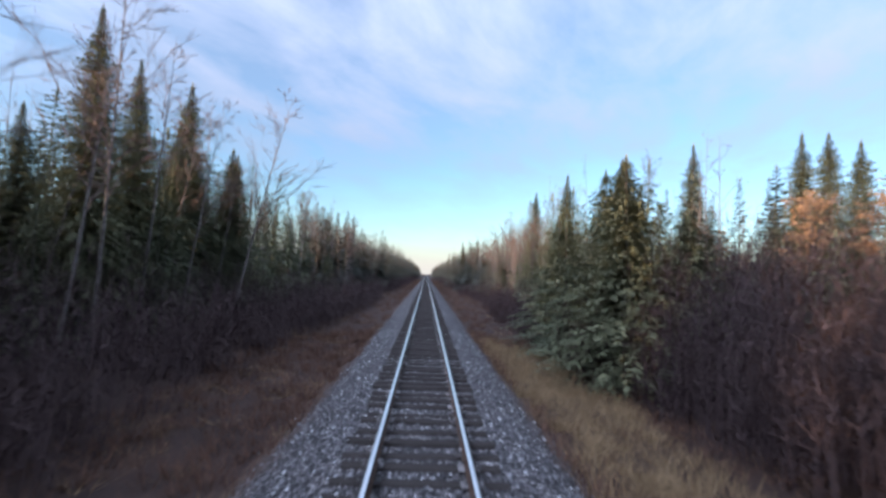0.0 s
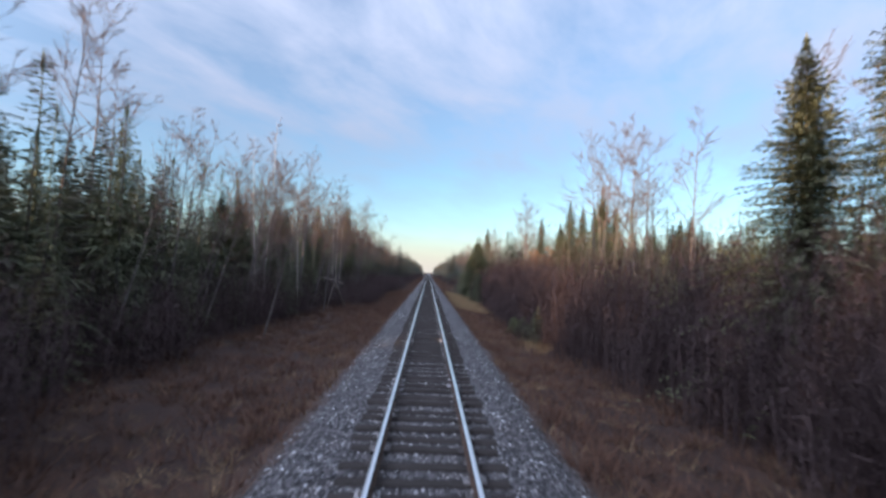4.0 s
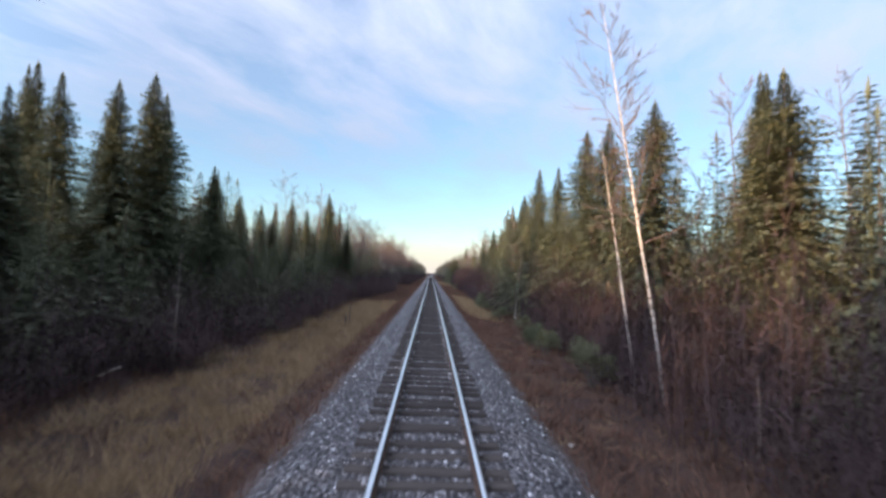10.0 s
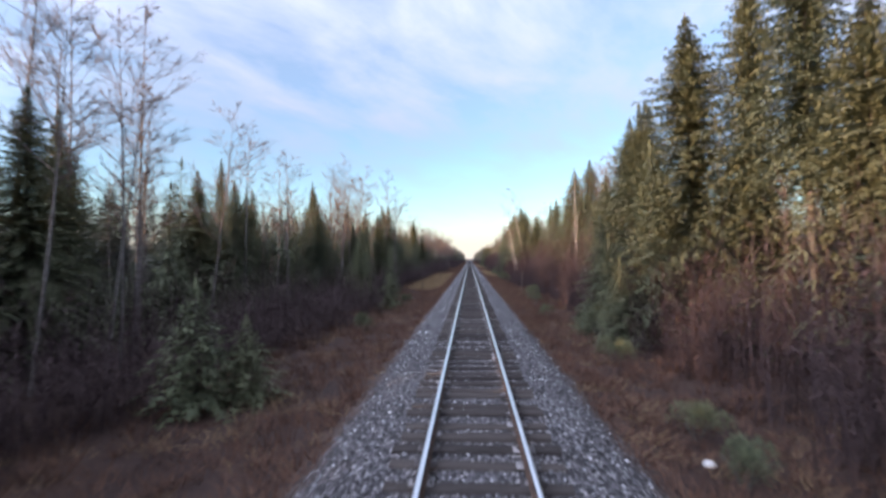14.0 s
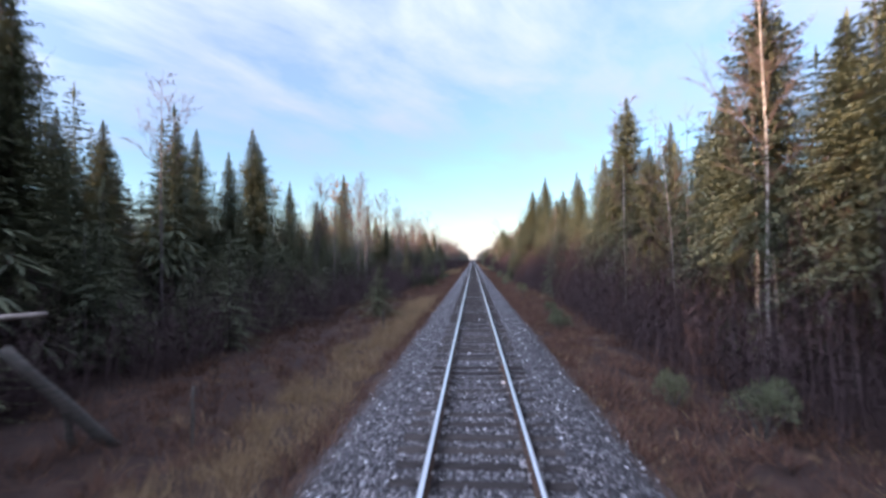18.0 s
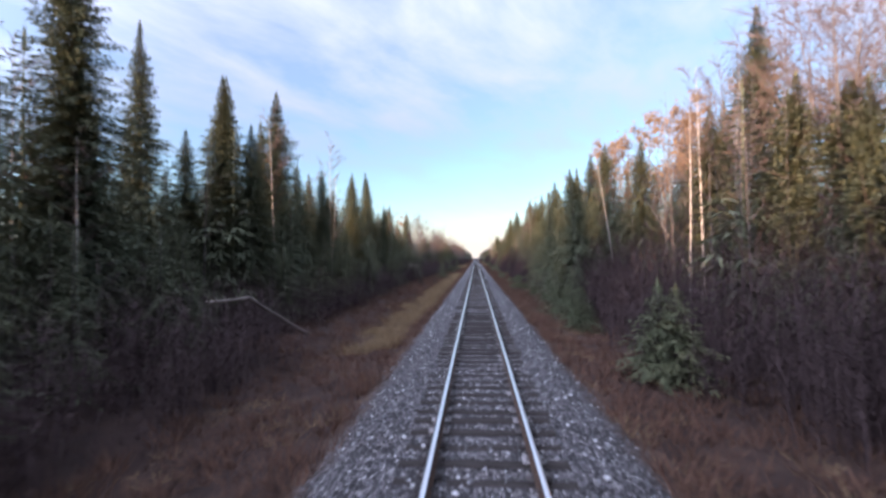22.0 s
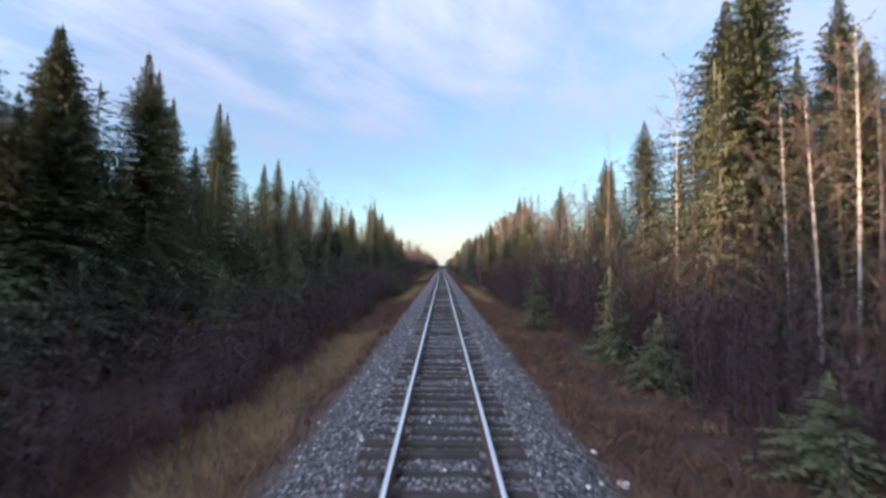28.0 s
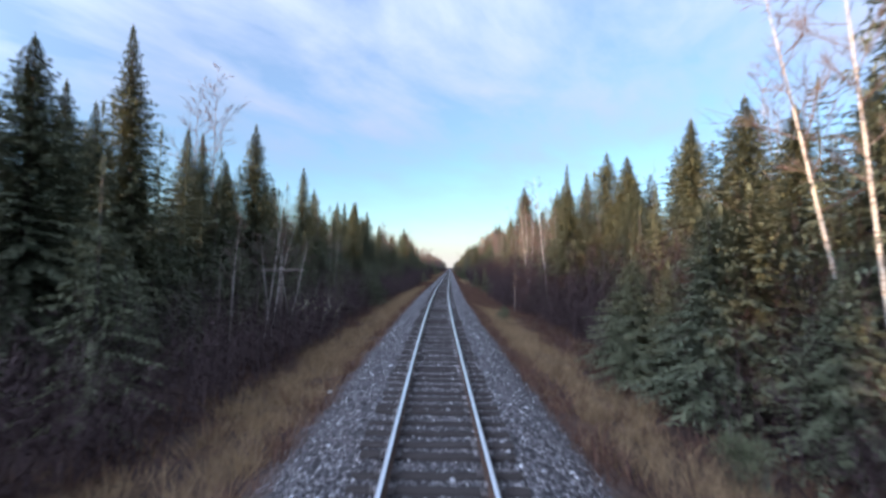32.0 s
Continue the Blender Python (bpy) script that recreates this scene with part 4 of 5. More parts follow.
log([(7.4, -31.0, 0.2), (9.6, -27.0, 1.2)], 0.06, 0.04)
log([(-10.5, -135.6, 0.1), (-9.9, -134.8, 0.5)], 0.05, 0.04)


def stake(lat, y, h):
    """A thin old marker stake."""
    ob = tagged(new("wooden_stake", beam_mesh("stake", [(0, 0, -0.3), (0.03, 0.02, h)], (0.05, 0.035), M_BARK, 7)), "dark weathered wooden stake standing in the verge", "stake", "stakes in the verge")
    ob.location = offset(lat, y)


for row in ((-6.5, -272.4, 1.0), (-5.3, -243.7, 1.25), (-6.4, -149.1, 1.2), (-6.2, -114.2, 1.4), (-5.6, -289.3, 1.55), (-6.3, -260.2, 1.35), (-5.9, -117.5, 1.0)):
    stake(*row)


def pale_stone(lat, y, size, seed):
    """An angular pale boulder at the foot of the ballast."""
    r = random.Random(seed)
    bm = bmesh.new()
    bmesh.ops.create_icosphere(bm, subdivisions=2, radius=size)
    for v in bm.verts:
        v.co *= 1 + 0.25 * noise.noise(v.co * (1.6 / size) + Vector((seed, 0, 0)))
        v.co.z *= 0.65
    me = bpy.data.meshes.new("pale_stone")
    bm.to_mesh(me)
    bm.free()
    me.materials.append(M_PALE)
    ob = tagged(new("pale_stone", me), "pale angular stone lying at the edge of the ballast", "stone", "pale stones by the track")
    ob.matrix_basis = Matrix.LocRotScale(offset(lat, y, None, size * 0.25), Euler((0, 0, r.uniform(0, 6))), None)


for k, row in enumerate(((3.05, -337.2, 0.10), (2.2, -78.3, 0.09), (2.95, -78.9, 0.07), (2.6, -92.3, 0.06), (2.75, -94.2, 0.08), (-2.9, -95.6, 0.12), (3.1, -140.0, 0.07), (2.95, -412.4, 0.10),
                         (2.9, -411.1, 0.07), (4.3, -201.2, 0.12), (3.0, -298.5, 0.08), (-3.0, -467.0, 0.09))):
    pale_stone(*row, k)

# ============ bare woods by stretch: side, from y, to y, how many, near and far offset, lowest and highest top, lean towards the line ============
grove = random.Random(9)
for side, ya, yb, count, near, far, lo, hi, tip, grow in (
        (-1, 38, -12, 22, 11, 19, 10.5, 14.5, 9, aspen), (-1, -12, -75, 30, 11, 19, 10.5, 14.5, 4, aspen), (-1, 8, -45, 10, 11, 14, 7, 11, 10, aspen),
        (1, -5, -62, 9, 13, 19, 11, 14.5, 0, aspen), (-1, -148, -232, 34, 12, 19, 8.0, 11.3, 2, aspen),
        (1, -62, -100, 9, 14, 19, 11, 15, 0, aspen), (1, -128, -182, 12, 12, 19, 9, 13, 0, birch), (1, -292, -350, 22, 11, 20, 10, 15.5, 0, birch), (1, -288, -352, 26, 15, 23, 12, 16.5, 0, aspen), (1, -128, -182, 12, 14, 22, 12, 15.5, 0, aspen),
        (1, -350, -420, 13, 12, 20, 9, 12.5, 0, aspen), (1, -400, -475, 12, 10.5, 18, 9, 12.5, 0, birch), (-1, -78, -95, 5, 15, 19, 12, 15.5, 0, aspen),
        (-1, -340, -372, 5, 14, 18, 11, 14, 0, aspen), (1, 85, 36, 9, 12, 20, 11, 15, 0, aspen), (-1, 95, 38, 12, 12, 20, 10, 14, 0, aspen)):
    for _ in range(count):
        grow(side * grove.uniform(near, far), grove.uniform(yb, ya), grove.uniform(lo, hi), lean=-side * (tip + grove.uniform(-3, 3)), along=grove.uniform(-3, 3))
for row in ((15, -18.9, 17.0), (14, -22.5, 16.0), (13.5, -26.5, 14.2), (15, -26.4, 14.9), (14.5, -29.5, 13.1), (17, -16.5, 16.0)):
    aspen(*row, lean=grove.uniform(-4, 4), along=grove.uniform(-3, 3))
for row in ((-15, -162.3, 12.7), (-14, -162.5, 12.1), (-15.5, -159.3, 14.8), (-13, -162.1, 11.1), (-15, -157.5, 14.6), (-14, -157.3, 12.6), (-16, -150.7, 15.7), (-14, -152.7, 13.2), (-13, -140.0, 16.9), (-13, -165.7, 11.0)):
    aspen(*row, lean=grove.uniform(0, 8), along=grove.uniform(-3, 3))
for row in ((-9.0, -34.1, 7.5, 9), (-12.2, -29.3, 9.5, 12), (-14.1, -23.0, 11.5, 8), (-14.6, -21.5, 12.5, 11), (-15.4, -18.5, 12.8, 9), (-14.3, -19.1, 11.8, 7), (-12.0, -21.8, 10.8, 10), (-12.1, -17.5, 12.2, 6)):
    aspen(*row)
for row in ((-10.5, -435.4, 5.6), (-11.5, -432.8, 6.7), (-11, -432.4, 5.9), (-10, -432.5, 3.4)):
    birch(*row, lean=grove.uniform(-2, 5), width=0.8)
for row in ((13, -419.2, 8.5), (14, -410.4, 10.1), (12, -432.8, 9.3), (13, -429.9, 10.1), (11, -432.6, 7.2)):
    birch(*row, lean=grove.uniform(-6, 4))
for row in ((13, -340.7, 10.4, 1.5), (12, -344.2, 9.2, 1.5), (12.5, -345.6, 9.0, 1.5), (12, -339.3, 8.4, 1.5), (17, -321.9, 18.1, 1.5)):
    spruce(*row)
for row in ((20, -10.9, 9.4), (21, -13.4, 8.4), (20, -18.0, 8.1), (19, -21.8, 7.7), (20, -22.7, 7.8), (19, -25.5, 7.9), (20, -25.4, 8.2), (24, -10.9, 8.3), (24, -17.1, 8.0)):
    spruce(*row)
for row in ((14, -160.0, 13.9), (15, -160.1, 14.5), (13, -163.8, 12.8), (14, -163.7, 12.7), (16, -162.2, 13.3), (17, -154.8, 14.2), (17, -144.5, 14.9), (18, -135.7, 14.8), (18, -148.7, 15.4), (-17, -446.2, 18.2), (-18, -447.0, 16.3)):
    aspen(*row, lean=grove.uniform(-4, 4))
for row in ((-11.8, -1.5, 9, 12), (-14.5, 1.9, 10.5, 15), (-13.8, 2.0, 11, 15), (-13.5, 2.4, 11, 14), (-13.1, 3.5, 11.5, 15), (-13.8, 6.7, 11.5, 14), (-9.2, 1.5, 8.5, 10), (-10.3, 4.2, 9, 9), (-10.5, 6.6, 9.5, 11)):
    aspen(*row)
for row in ((12.1, -442.1, 10.9, 1.25), (12.1, -446.2, 11.6, 1.25), (12.6, -448.6, 10.8, 1.25), (11.2, -452.9, 6.4, 1.2), (14.4, -444.4, 10.9, 1.25), (12.4, -450.9, 8.6, 1.2)):
    spruce(*row)
for row in ((11, -186.9, 15.1, 1.5), (11.5, -179.4, 13.0, 1.4), (-14, -398.6, 12.8, 1.4), (-14, -403.5, 11.5, 1.5), (11.5, -114.4, 7.5, 1.4), (12.5, -120.4, 7.9, 1.5), (11, -120.6, 6.3, 1.5), (12, -274.5, 13.5, 1.4), (14, -272.7, 15.5, 1.4), (11.5, -262.8, 13.8, 1.3), (14, -315.9, 14.2, 1.4), (13, -325.4, 13.2, 1.4)):
    spruce(*row)
# broad low-skirted spruces close to the line
for row in ((7.8, 17.5, 8.0, 1.75), (8.6, 21.5, 8.3, 1.6), (7.6, 24.5, 6.3, 1.8), (9.8, 16.5, 5.8, 1.7), (8.2, 28.5, 7.2, 1.6), (7.0, 3.7, 3.5, 1.5), (8.3, -273.0, 9.0, 1.35), (8.0, -280.0, 10.0, 1.3), (8.2, -285.5, 8.5, 1.35),
            (7.8, -270.0, 6.0, 1.4), (7.6, -183.0, 5.4, 1.4), (8.2, -188.5, 8.2, 1.3), (7.4, -467.5, 5.0, 1.6), (8.2, -470.6, 3.3, 1.5), (7.0, -463.5, 3.4, 1.6), (8.6, -222.5, 7.5, 1.2), (7.6, -286.8, 9.0, 1.3), (7.5, -290.2, 7.0, 1.35), (7.7, -293.6, 9.3, 1.25), (7.1, -186.0, 4.2, 1.4), (6.7, -189.0, 3.0, 1.4), (8.2, -466.3, 4.6, 1.5), (7.8, -464.2, 3.4, 1.4),
            (8.8, -108.5, 9.5, 1.25), (8.5, -99.0, 10.5, 1.2), (-9.5, -171.0, 5.5, 1.3), (-10.5, -166.0, 6.5, 1.2), (11.5, -455.5, 7.5, 1.0)):
    skirted(*row[:3], row[3] * (0.95 if row[1] > 10 else 0.72))
for row in ((-9.0, -452.4, 5.2, -6, 0), (-9.9, -452.9, 5.6, 8, 0), (-8.7, -453.6, 4.6, 10, 4), (-9.6, -453.8, 5.0, -10, 0)):
    birch(*row, width=0.8)
for row in ((19.5, -267.0, 19.0), (17.0, -271.5, 17.0), (21.5, -273.0, 20.0), (23.5, -277.5, 19.0), (19.0, -281.0, 17.5), (25.0, -284.5, 19.5), (20.0, -288.0, 17.5), (18.0, -264.0, 16.5),
            (-21.0, -200.0, 15.0), (24.0, 18.0, 9.5), (26.0, 12.0, 10.0), (28.0, 25.0, 11.0), (17.5, 17.0, 7.4), (19.0, 21.5, 7.8), (20.5, 17.5, 8.2), (17.0, 27.0, 6.4)):
    leafy_aspen(*row)

# bare crowns that stand over the spruces along the edge
fringe = random.Random(31)
for side, ya, yb, count, near, far, lo, hi in ((1, 150, 45, 22, 10.5, 15, 8.5, 11), (-1, 150, 55, 18, 11, 15, 8.5, 11.5), (-1, 16, 6, 6, 12, 16, 12, 15), (1, -322, -352, 12, 13, 20, 11.5, 14.5), (1, -306, -321, 10, 13, 19, 13.5, 17), (1, -60, -88, 8, 14, 20, 12, 15), (-1, -360, -366, 5, 15, 18, 12, 14.5), (-1, -188, -197, 4, 13, 17, 13, 16)):
    for _ in range(count):
        aspen(side * fringe.uniform(near, far), fringe.uniform(yb, ya), fringe.uniform(lo, hi), lean=fringe.uniform(-5, 5), along=fringe.uniform(-3, 3))
birch(7.95, -134.5, 10.8, lean=-6.5)
for row in ((17.0, -292.5, 15.0), (22.5, -296.0, 17.5), (16.5, -300.5, 14.0), (19.5, -304.0, 15.5), (15.5, -309.0, 14.0), (21.0, -312.0, 16.0), (18.0, -307.0, 16.5)):
    aspen(*row)
for row in ((-15.6, -208.1, 14.6), (-17.0, -204.0, 15.0), (-18.5, -202.0, 15.0), (-16.5, -206.0, 14.0)):
    aspen(*row)
for row in ((-8.9, -456.6, 6.5, 8), (-8.2, -457.6, 4.6, 9), (-9.6, -459.0, 5.5, 5)):
    birch(*row, width=0.8)
for row in ((11.5, -91.4, 11.8, -9), (11.6, -91.2, 12.2, -7), (11.7, -91.5, 10.5, -8)):      # a birch with three stems
    birch(*row, width=0.95)
snag(8.5, -95.4, 2.6)
aspen(13.5, 5.4, 13.8, lean=1)
aspen(-15.4, -248.3, 13.0)
aspen(15, 10.4, 15.6, lean=-1)
for row in ((8.9, -467.0, 5.4, 1.75), (9.5, -464.4, 5.2, 1.6), (8.1, -460.8, 3.8, 1.35)):
    skirted(*row)

# ============ woods behind, brush, grass, stones ============
# stretches along the line: from y, to y, share of spruce, lowest and highest top
WEST = ((760, 30, 0.5, 9, 13.5), (30, -75, 0.8, 7.5, 10.5), (-75, -150, 0.88, 6.5, 10), (-150, -235, 0.7, 6, 9), (-235, -520, 0.9, 7, 11))
EAST = ((760, 30, 0.55, 7.5, 13), (30, -50, 0.5, 4.5, 7.5), (-50, -140, 0.75, 7, 11), (-140, -180, 0.45, 7, 11), (-180, -285, 0.85, 7, 12), (-285, -350, 0.4, 7, 12), (-350, -420, 0.55, 7, 12), (-420, -520, 0.65, 7, 12))


def stretch(rows, y):
    for r in rows:
        if r[0] >= y > r[1]:
            return r
    return rows[-1]


FILL_S = [(np.concatenate([t[0], c[0]]), np.concatenate([t[1], c[1] + len(t[0])])) for t, c in
          [spruce_arrays(70 + i, radius=2.1 + 0.3 * (i % 3), step=0.66, per=8, bare=0.03, power=0.85, fine=False, broad=0.32) for i in range(5)]]
FAR_S = [(np.concatenate([t[0], c[0]]), np.concatenate([t[1], c[1] + len(t[0])])) for t, c in
         [spruce_arrays(370 + i, radius=2.3, step=1.2, per=5, bare=0.03, power=0.85, fine=False, broad=0.42) for i in range(3)]]
far_rows = []
for _ in range(4200):      # the woods go on, away from the line
    y, lat = rng.uniform(-620, 420), rng.uniform(46, 125) * rng.choice((-1, 1))
    far_rows.append((rng.integers(3), lat, y, -0.4, rng.uniform(0, 6.28), rng.uniform(0.8, 1.3), rng.uniform(0.6, 0.95)))
# small spruces of the second row, finer than the woods behind
SECOND = kit("second_row_spruce", [spruce_arrays(270 + i, height=6.0, radius=1.4 + 0.2 * i, step=0.3, per=6, bare=0.03, power=0.75, thick=0.95, sprays=5) for i in range(4)], M_BARK, M_NEEDLE)


def understory(k, lat, y, top, width):
    """A small spruce in the shade of the forest edge."""
    z = float(ground_z(lat, y))
    ob = tagged(new("understory_spruce"), "small shaded spruce between the taller trees of the forest edge", "spruce tree", "small spruces of the second row")
    ob.matrix_basis = Matrix.LocRotScale((lat + float(line_x(y)), y, z), Euler((0, 0, tree_rng.uniform(0, 6.28))), (width, width, (top - z) / 6.0))
    for nm, me in zip(("trunk", "crown"), SECOND[k]):
        part(nm, me, ob)


second_rows = []
FILL_B = [bare_arrays(80 + i, fork=0.4, limbs=9, twigs=4, sub=False, sides=3, spread=0.34) for i in range(4)]
FILL_BT, FILL_BC = [t for t, c in FILL_B], [c for t, c in FILL_B]
s_rows, b_rows = [], []
for side, table, edge in ((-1, WEST, 15.0), (1, EAST, 11.5)):
    for lo, hi, dens, depth in ((-520, 110, 2.7, 27), (110, 760, 1.6, 24)):
        n = int((hi - lo) * dens)
        ys = rng.uniform(lo, hi, n)
        lats = edge + depth * rng.random(n) ** 1.9 + rng.normal(0, 0.6, n)
        if lo > 0:
            lats = np.maximum(lats - (edge - 9.0) * 0.7, 8.2)
        for y, lat in zip(ys, lats):
            st = stretch(table, y)
            x = side * lat
            if side > 0 and 22 > y > -14 and lat < 19:      # a low thicket stands here
                continue
            z = float(ground_z(x, y))
            top = rng.uniform(st[3], st[4]) * (0.84 + 0.014 * min(lat, 40)) - z
            if rng.random() < st[2]:
                if lat < edge + 4.5 and -500 < y < 70:
                    if rng.random() < 0.5:
                        second_rows.append((int(rng.integers(4)), x, y, top + z, (0.45 + 0.55 * top / 6) * rng.uniform(0.8, 1.05)))
                    continue
                s_rows.append((rng.integers(5), x + float(line_x(y)), y, z, rng.uniform(0, 6.28), (0.45 + 0.55 * top / 12) * rng.uniform(0.8, 1.15), top / 12))
            elif rng.random() < (0.62 if side < 0 else 1.0):
                b_rows.append((rng.integers(4), x + float(line_x(y)), y, z, rng.uniform(0, 6.28), (0.5 + 0.5 * top / 12), top * rng.uniform(0.9, 1.15) / 12))
    # the deep woods that close the view between the trunks
    n = 800
    for y, lat in zip(rng.uniform(-540, 160, n), rng.uniform(27, 46, n)):
        x, top = side * lat, rng.uniform(7, 10.5)
        s_rows.append((rng.integers(5), x + float(line_x(y)), y, float(ground_z(x, y)), rng.uniform(0, 6.28), rng.uniform(1.0, 1.4), top / 12))
    # shaded second row of small spruces
    for _ in range(270 if side < 0 else 300):
        y = rng.uniform(-500, 75)
        lat = edge - (1.5 if side < 0 else 0.5) + 6.0 * rng.random() ** 1.3
        st = stretch(table, y)
        if rng.random() > 0.35 + 0.6 * st[2] or (side > 0 and 22 > y > -14 and lat < 19):
            continue
        x, top = side * lat, rng.uniform(3.0, 8.0)
        second_rows.append((int(rng.integers(4)), x, y, top + float(ground_z(x, y)), (0.45 + 0.55 * top / 6) * rng.uniform(0.85, 1.2)))
    n = 900
    for y, lat in zip(rng.uniform(-520, 130, n), edge + 6 + 9 * rng.random(n)):
        x, top = side * lat, rng.uniform(3.0, 6.5)
        s_rows.append((rng.integers(5), x + float(line_x(y)), y, float(ground_z(x, y)), rng.uniform(0, 6.28), (0.35 + 0.55 * top / 12) * rng.uniform(0.9, 1.3), top / 12))
tagged(new("background_spruce_forest", mesh_from("background_spruces", *scatter(FILL_S, s_rows), [M_NEEDLE_HAZED])),
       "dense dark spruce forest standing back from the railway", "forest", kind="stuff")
# low dark spruces fill the western edge down to the verge: from y, to y, how many, nearest and farthest offset
for ya, yb, count, near, far in ((-88, -150, 26, 10.5, 14), (-235, -330, 44, 10.5, 14.5), (-330, -395, 20, 8.5, 13.5), (-395, -500, 52, 7.8, 13.5), (-8, -80, 16, 10.5, 14)):
    for _ in range(count):
        top = rng.uniform(1.6, 5.6)
        lat = -rng.uniform(near, far)
        second_rows.append((int(rng.integers(4)), lat, rng.uniform(yb, ya), top, (0.5 + 0.5 * top / 6) * rng.uniform(0.95, 1.3)))
second_rows.sort(key=lambda row: abs(row[1]) - (2.5 if row[1] < 0 else 0.0))
for row in second_rows[:300]:
    understory(*row)
UNDER = [(np.concatenate([t[0], c[0]]), np.concatenate([t[1], c[1] + len(t[0])])) for t, c in
         [spruce_arrays(470 + i, height=6.0, radius=1.5 + 0.2 * i, step=0.4, per=8, bare=0.03, power=0.8, fine=False, broad=0.26) for i in range(4)]]
under_rows = [(k, lat + float(line_x(y)), y, float(ground_z(lat, y)), y * 7.3 % 6.28, w, (top - float(ground_z(lat, y))) / 6.0) for k, lat, y, top, w in second_rows[300:]]
tagged(new("second_row_spruces", mesh_from("second_row_spruces", *scatter(UNDER, under_rows), [M_NEEDLE])),
       "shaded small spruces standing between the taller trees of the forest edge", "forest", kind="stuff")
tagged(new("distant_spruce_forest", mesh_from("distant_spruces", *scatter(FAR_S, far_rows), [M_NEEDLE_HAZED])),
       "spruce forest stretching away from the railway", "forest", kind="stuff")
bt, bc = scatter(FILL_BT, b_rows), scatter(FILL_BC, b_rows)
tagged(new("background_bare_trunks", mesh_from("background_trunks", *bt, [M_ASPEN])), "grey trunks of leafless trees deep in the woods", "forest", kind="stuff")
tagged(new("background_bare_branches", mesh_from("background_branches", *bc, [M_TWIG])), "fine leafless branches of the woods behind", "forest", kind="stuff")


def cone_twig(s, p, q, w):
    """A thin three-sided twig from p to its tip q."""
    p, q = np.array(p), np.array(q)
    a = np.array([w, 0, 0])
    c = np.array([-w * 0.5, w * 0.87, 0])
    e = np.array([-w * 0.5, -w * 0.87, 0])
    s.add([p + a, p + c, p + e, q], [(0, 1, 3), (1, 2, 3), (2, 0, 3)])


def brush_arrays(seed, stems=8):
    """A clump of thin stems with a haze of fine twigs about them."""
    r = random.Random(seed)
    s = Soup()
    for _ in range(stems):
        a, rad = r.uniform(0, 6.28), r.uniform(0, 0.75)
        p = np.array([math.cos(a) * rad, math.sin(a) * rad, -0.1])
        h = r.uniform(0.45, 1.0)
        q = p + np.array([math.cos(a) * r.uniform(-0.1, 0.45), math.sin(a) * r.uniform(-0.1, 0.45), h])
        cone_twig(s, p, q, 0.012)
        for _ in range(17):
            t = r.uniform(0.15, 1.0)
            b0 = p + (q - p) * t
            a2, up2 = r.uniform(0, 6.28), r.uniform(-0.1, 0.9)
            l2 = r.uniform(0.12, 0.42)
            w = np.array([-math.sin(a2), math.cos(a2), r.uniform(-0.3, 0.3)]) * 0.009
            s.add([b0 - w, b0 + w, b0 + np.array([math.cos(a2) * l2, math.sin(a2) * l2, l2 * up2 * 0.5])], [(0, 1, 2)])
    return s.arrays()


# stretches where the brush stands taller: side, from y, to y, by how much
TALL = ((1, 25, -60, 3.4), (1, -100, -185, 4.6), (1, -185, -195, 2.0), (1, -195, -236, 4.2), (1, -236, -270, 4.0), (1, -270, -285, 2.2), (1, -330, -352, 2.4), (1, -352, -395, 4.4), (1, -395, -470, 3.2), (1, -402, -444, 4.2), (1, -60, -100, 2.2), (1, -285, -330, 3.4), (-1, 20, -70, 1.2), (-1, -340, -380, 1.4))
BRUSH = [brush_arrays(90 + i) for i in range(6)]
br = []
WEST_EDGE = ((-600, -395, 6.1), (-395, -330, 5.7), (-330, -312, 6.2), (-312, -225, 9.8), (-225, -150, 8.0), (-150, -88, 8.8), (-88, -50, 7.6), (-50, -8, 9.2), (-8, 500, 6.6))


def brush_edge(side, y):
    return 7.0 if side > 0 else [e for a, b, e in WEST_EDGE if a <= y < b][0]


for side in (-1, 1):
    for lo, hi, n in ((-515, 60, 4300 if side < 0 else 6200), (60, 420, 900), (-62, 25, 0 if side < 0 else 1100)):
        ys = rng.uniform(lo, hi, n)
        deep = rng.gamma(1.6, 2.0, n) + np.sin(ys * 0.11 + side) * 0.6
        for y, d in zip(ys, deep):
            edge = brush_edge(side, y)
            lat = edge + d
            x = side * lat
            tall = max([h for sd, a, b, h in TALL if sd == side and a > y > b] or [0.0])
            hgt = rng.uniform(1.5, 3.6) + 0.3 * min(lat - edge, 8) + tall * rng.uniform(0.3, 1.0) * min(1.0, (lat - edge) / 2 + 0.3)
            br.append((rng.integers(6), x + float(line_x(y)), y, float(ground_z(x, y)), rng.uniform(0, 6.28), rng.uniform(0.9, 1.5), hgt))
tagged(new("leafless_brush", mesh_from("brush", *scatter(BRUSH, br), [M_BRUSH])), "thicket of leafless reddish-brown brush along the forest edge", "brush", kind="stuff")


def tuft_arrays(seed, blades=15, spread=0.2, blade=0.009):
    r = random.Random(seed)
    s = Soup()
    for _ in range(blades):
        a, rad = r.uniform(0, 6.28), r.uniform(0, spread)
        b = r.uniform(0, 6.28)
        h, o = r.uniform(0.45, 1.0), r.uniform(0.05, 0.35)
        p = np.array([math.cos(a) * rad, math.sin(a) * rad, -0.05])
        w = np.array([math.cos(b), math.sin(b), 0]) * blade
        s.add([p - w, p + w, p + np.array([math.cos(a) * o, math.sin(a) * o, h])], [(0, 1, 2)])
    return s.arrays()


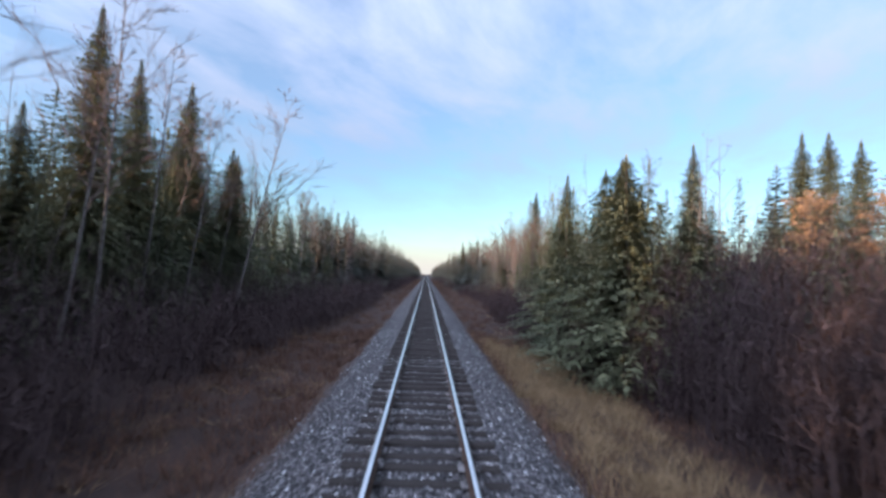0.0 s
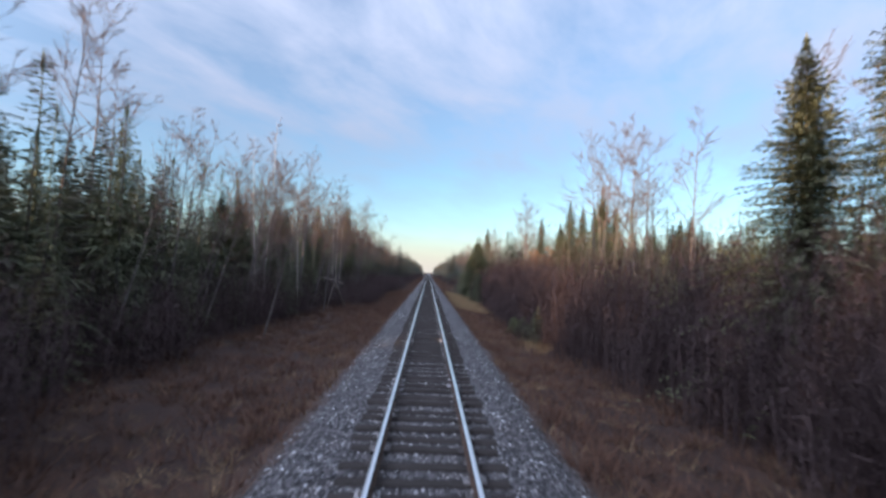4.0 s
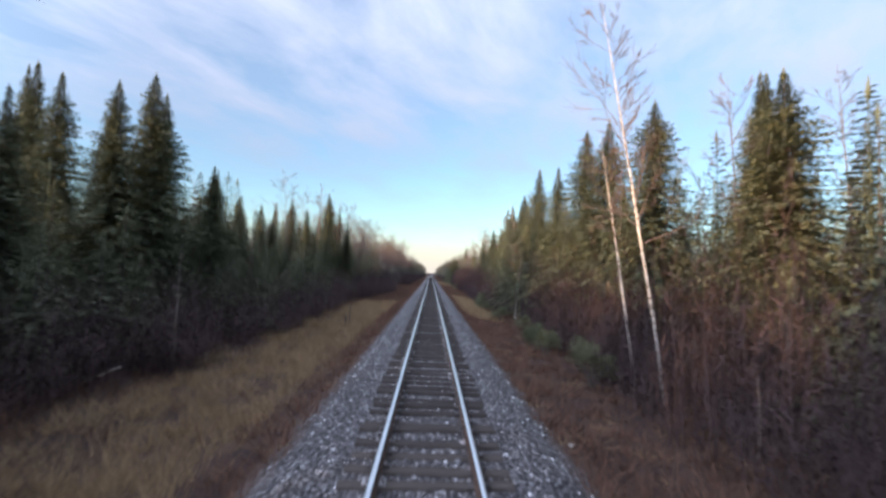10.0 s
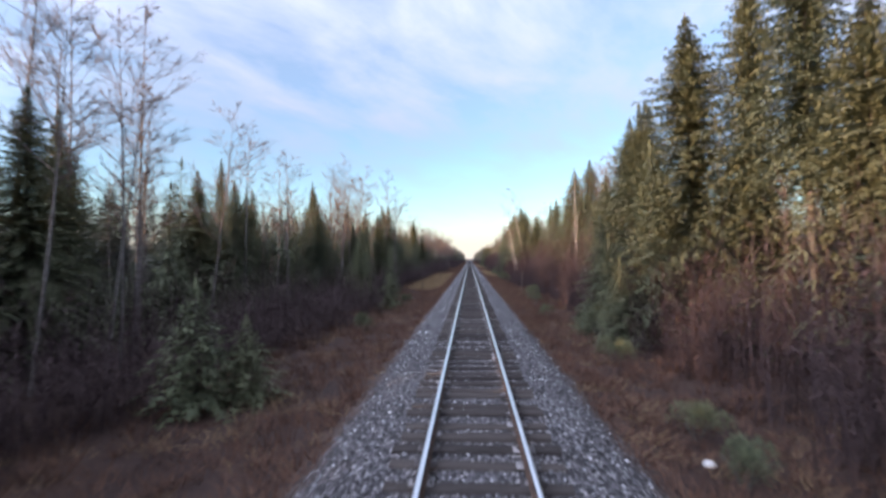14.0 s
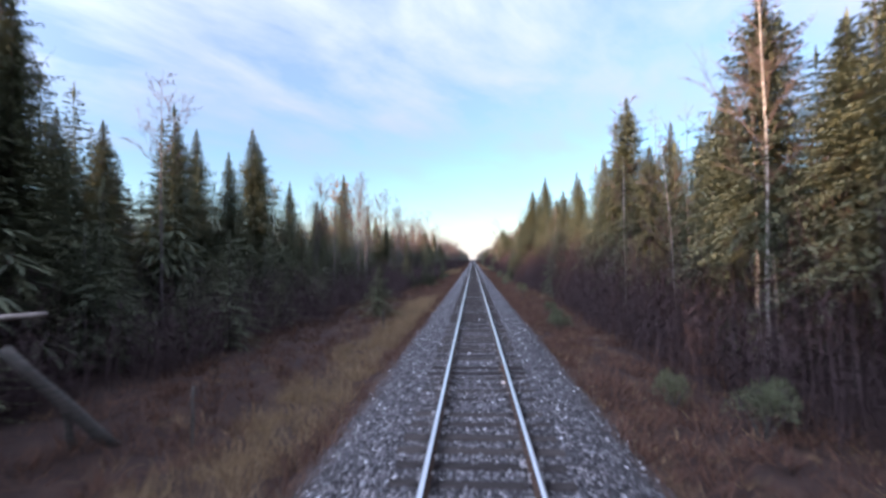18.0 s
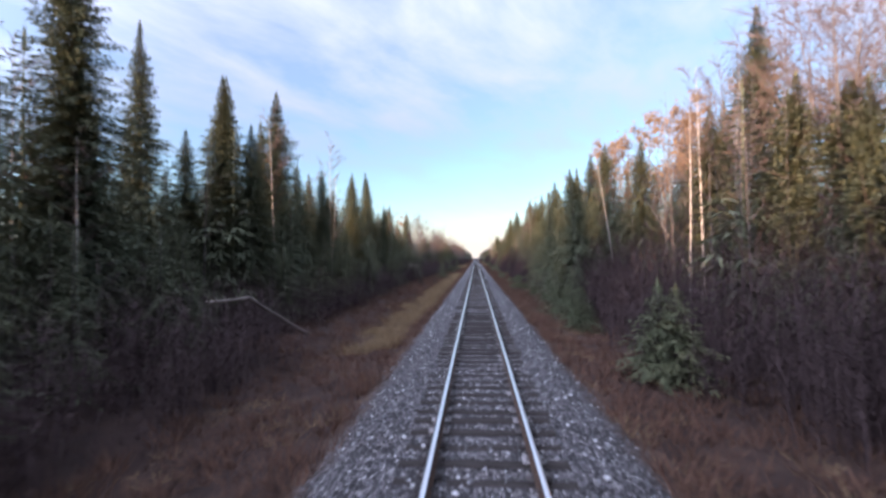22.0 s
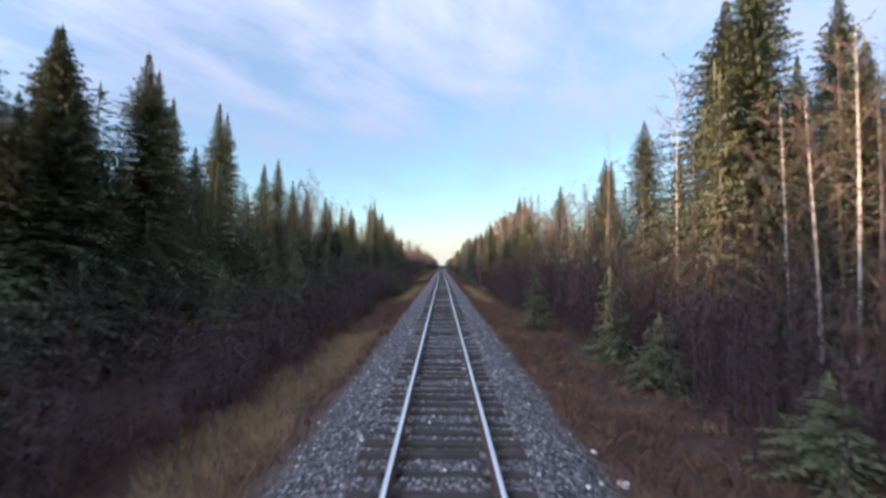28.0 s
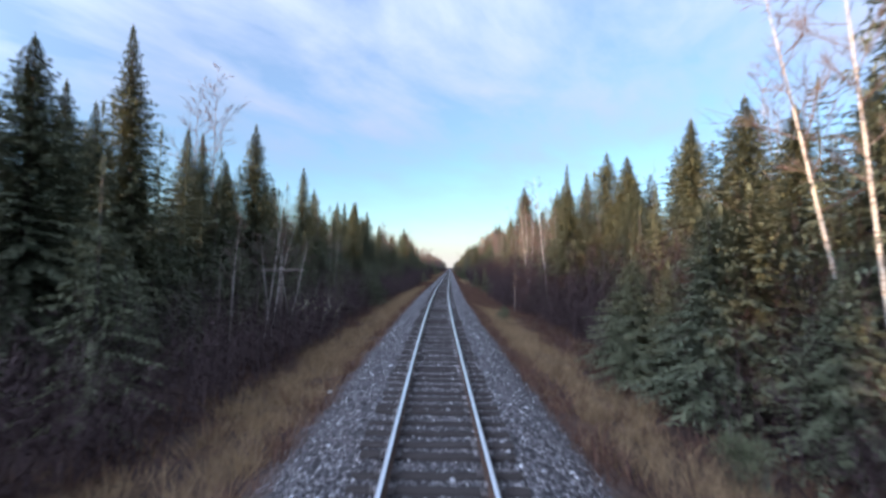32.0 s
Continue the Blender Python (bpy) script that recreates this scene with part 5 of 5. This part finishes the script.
TUFTS = [tuft_arrays(100 + i) for i in range(6)]
STRAWS = [tuft_arrays(140 + i, 34, 0.3, 0.0055) for i in range(6)]
# where the pale straw grows thick: side, from y, to y, near and far edge
STRAW = ((1, -32.8, -36.0, 5.7, 7.0), (1, 25, -13, 3.3, 6.5), (-1, -92, -150, 4.3, 8.6), (1, -75, -110, 3.6, 6.0), (-1, -225, -300, 3.6, 5.8), (-1, -300, -311, 3.8, 6.0), (-1, -395, -480, 3.5, 5.6),
         (1, -338, -372, 3.7, 5.3), (1, -438, -500, 3.8, 5.6), (-1, -345, -375, 3.2, 4.4))
straw, rust = [], []
for side in (-1, 1):
    for lo, hi, n in ((-512, 30, 27000), (30, 300, 3000)):
        ys = rng.uniform(lo, hi, n)
        lats = 2.75 + (8.2 if side < 0 else 6.5) * rng.random(n) ** 1.25
        for y, lat in zip(ys, lats):
            x = side * lat
            if lat > brush_edge(side, y) + 1.5:
                continue
            here = any(s == side and a > y > b and c - 0.3 < lat < d + 0.4 * math.sin(y * 0.9) for s, a, b, c, d in STRAW)
            row = (rng.integers(6), x + float(line_x(y)), y, float(ground_z(x, y)), rng.uniform(0, 6.28), rng.uniform(0.9, 1.8))
            if here and rng.random() < 0.88:
                straw.append((*row, rng.uniform(0.3, 0.75)))
            elif rng.random() < 0.08:
                straw.append((*row, rng.uniform(0.12, 0.35)))
            else:
                rust.append((*row, rng.uniform(0.15, 0.6)))
tagged(new("dry_straw_grass", mesh_from("straw", *scatter(STRAWS, straw), [M_STRAW])), "dry straw-coloured grass on the railway verge", "grass", kind="stuff")
tagged(new("rusty_undergrowth", mesh_from("rust", *scatter(TUFTS, rust), [M_RUST])), "withered reddish-brown undergrowth beside the ballast", "undergrowth", kind="stuff")


def stone_arrays(seed):
    r = random.Random(seed)
    v = [(math.cos(k * 1.5708) * r.uniform(0.7, 1.1), math.sin(k * 1.5708) * r.uniform(0.7, 1.1), r.uniform(-0.1, 0.3)) for k in range(4)]
    v += [(r.uniform(-0.3, 0.3), r.uniform(-0.3, 0.3), r.uniform(0.6, 0.9)), (0, 0, -0.6)]
    f = [(k, (k + 1) % 4, 4) for k in range(4)] + [((k + 1) % 4, k, 5) for k in range(4)]
    return np.array(v), np.array(f)


STONES = [stone_arrays(120 + i) for i in range(6)]
n = 92000
ys = rng.uniform(-500, 25, n)
lats = rng.uniform(-2.6, 2.6, n) + rng.normal(0, 0.22, n)
size = rng.gamma(5.0, 0.0045, n) + 0.010
zs = ground_z(lats, ys) + np.where(np.abs(lats) < 1.3, 0.0, 0.012)
st = np.stack([rng.integers(0, 6, n), lats + line_x(ys), ys, zs, rng.uniform(0, 6.28, n), size, size * 0.9], 1)
keep = (np.abs(np.abs(lats) - 0.753) > 0.09)
tagged(new("ballast_stones", mesh_from("ballast_stones", *scatter(STONES, st[keep]), [M_STONE])), "loose angular grey ballast stones around the ties", "ballast", kind="stuff")


def leafy_shrub(seed, lat, y, height):
    """A thin shrub that has kept a few pale leaves."""
    r = random.Random(seed)
    ob = tagged(new("leafy_shrub"), "thin leafless shrub still holding a few pale yellow leaves", "shrub", "leafy shrubs")
    ob.location = offset(lat, y)
    for _ in range(9):
        branch, leaves = Soup(), Soup()
        a, l = r.uniform(0, 6.28), height * r.uniform(0.6, 1.0)
        q = np.array([math.cos(a) * l * 0.35, math.sin(a) * l * 0.35, l])
        branch.tube([(0, 0, -0.1), q * 0.5 + np.array([r.uniform(-0.1, 0.1), r.uniform(-0.1, 0.1), 0]), q], [0.012, 0.008, 0.003], 4)
        for _ in range(4):
            p = q * r.uniform(0.5, 1.0) + np.array([r.uniform(-0.2, 0.2), r.uniform(-0.2, 0.2), r.uniform(-0.1, 0.1)])
            u = np.array([r.uniform(-1, 1), r.uniform(-1, 1), r.uniform(-0.4, 0.4)]) * 0.062
            w = np.array([-u[1], u[0], 0.02])
            leaves.add([p - u, p + w * 0.6, p + u, p - w * 0.6 + (0, 0, 0.01)], [(0, 1, 2), (0, 2, 3)])
        stem = part("stem", mesh_from("stem", *branch.arrays(), [M_ASPEN]), ob)
        part("foliage", mesh_from("foliage", *leaves.arrays(), [M_PALELEAF]), stem, "pale yellow leaves")


for k, row in enumerate(((-7.0, -453.4, 2.4), (-8.0, -454.4, 2.2), (-6.4, -451.5, 2.3), (-7.2, -452.4, 1.6), (-7.5, -455.4, 1.7), (-8.6, -449.5, 2.8))):
    leafy_shrub(200 + k, row[0], row[1], row[2] + 0.7)
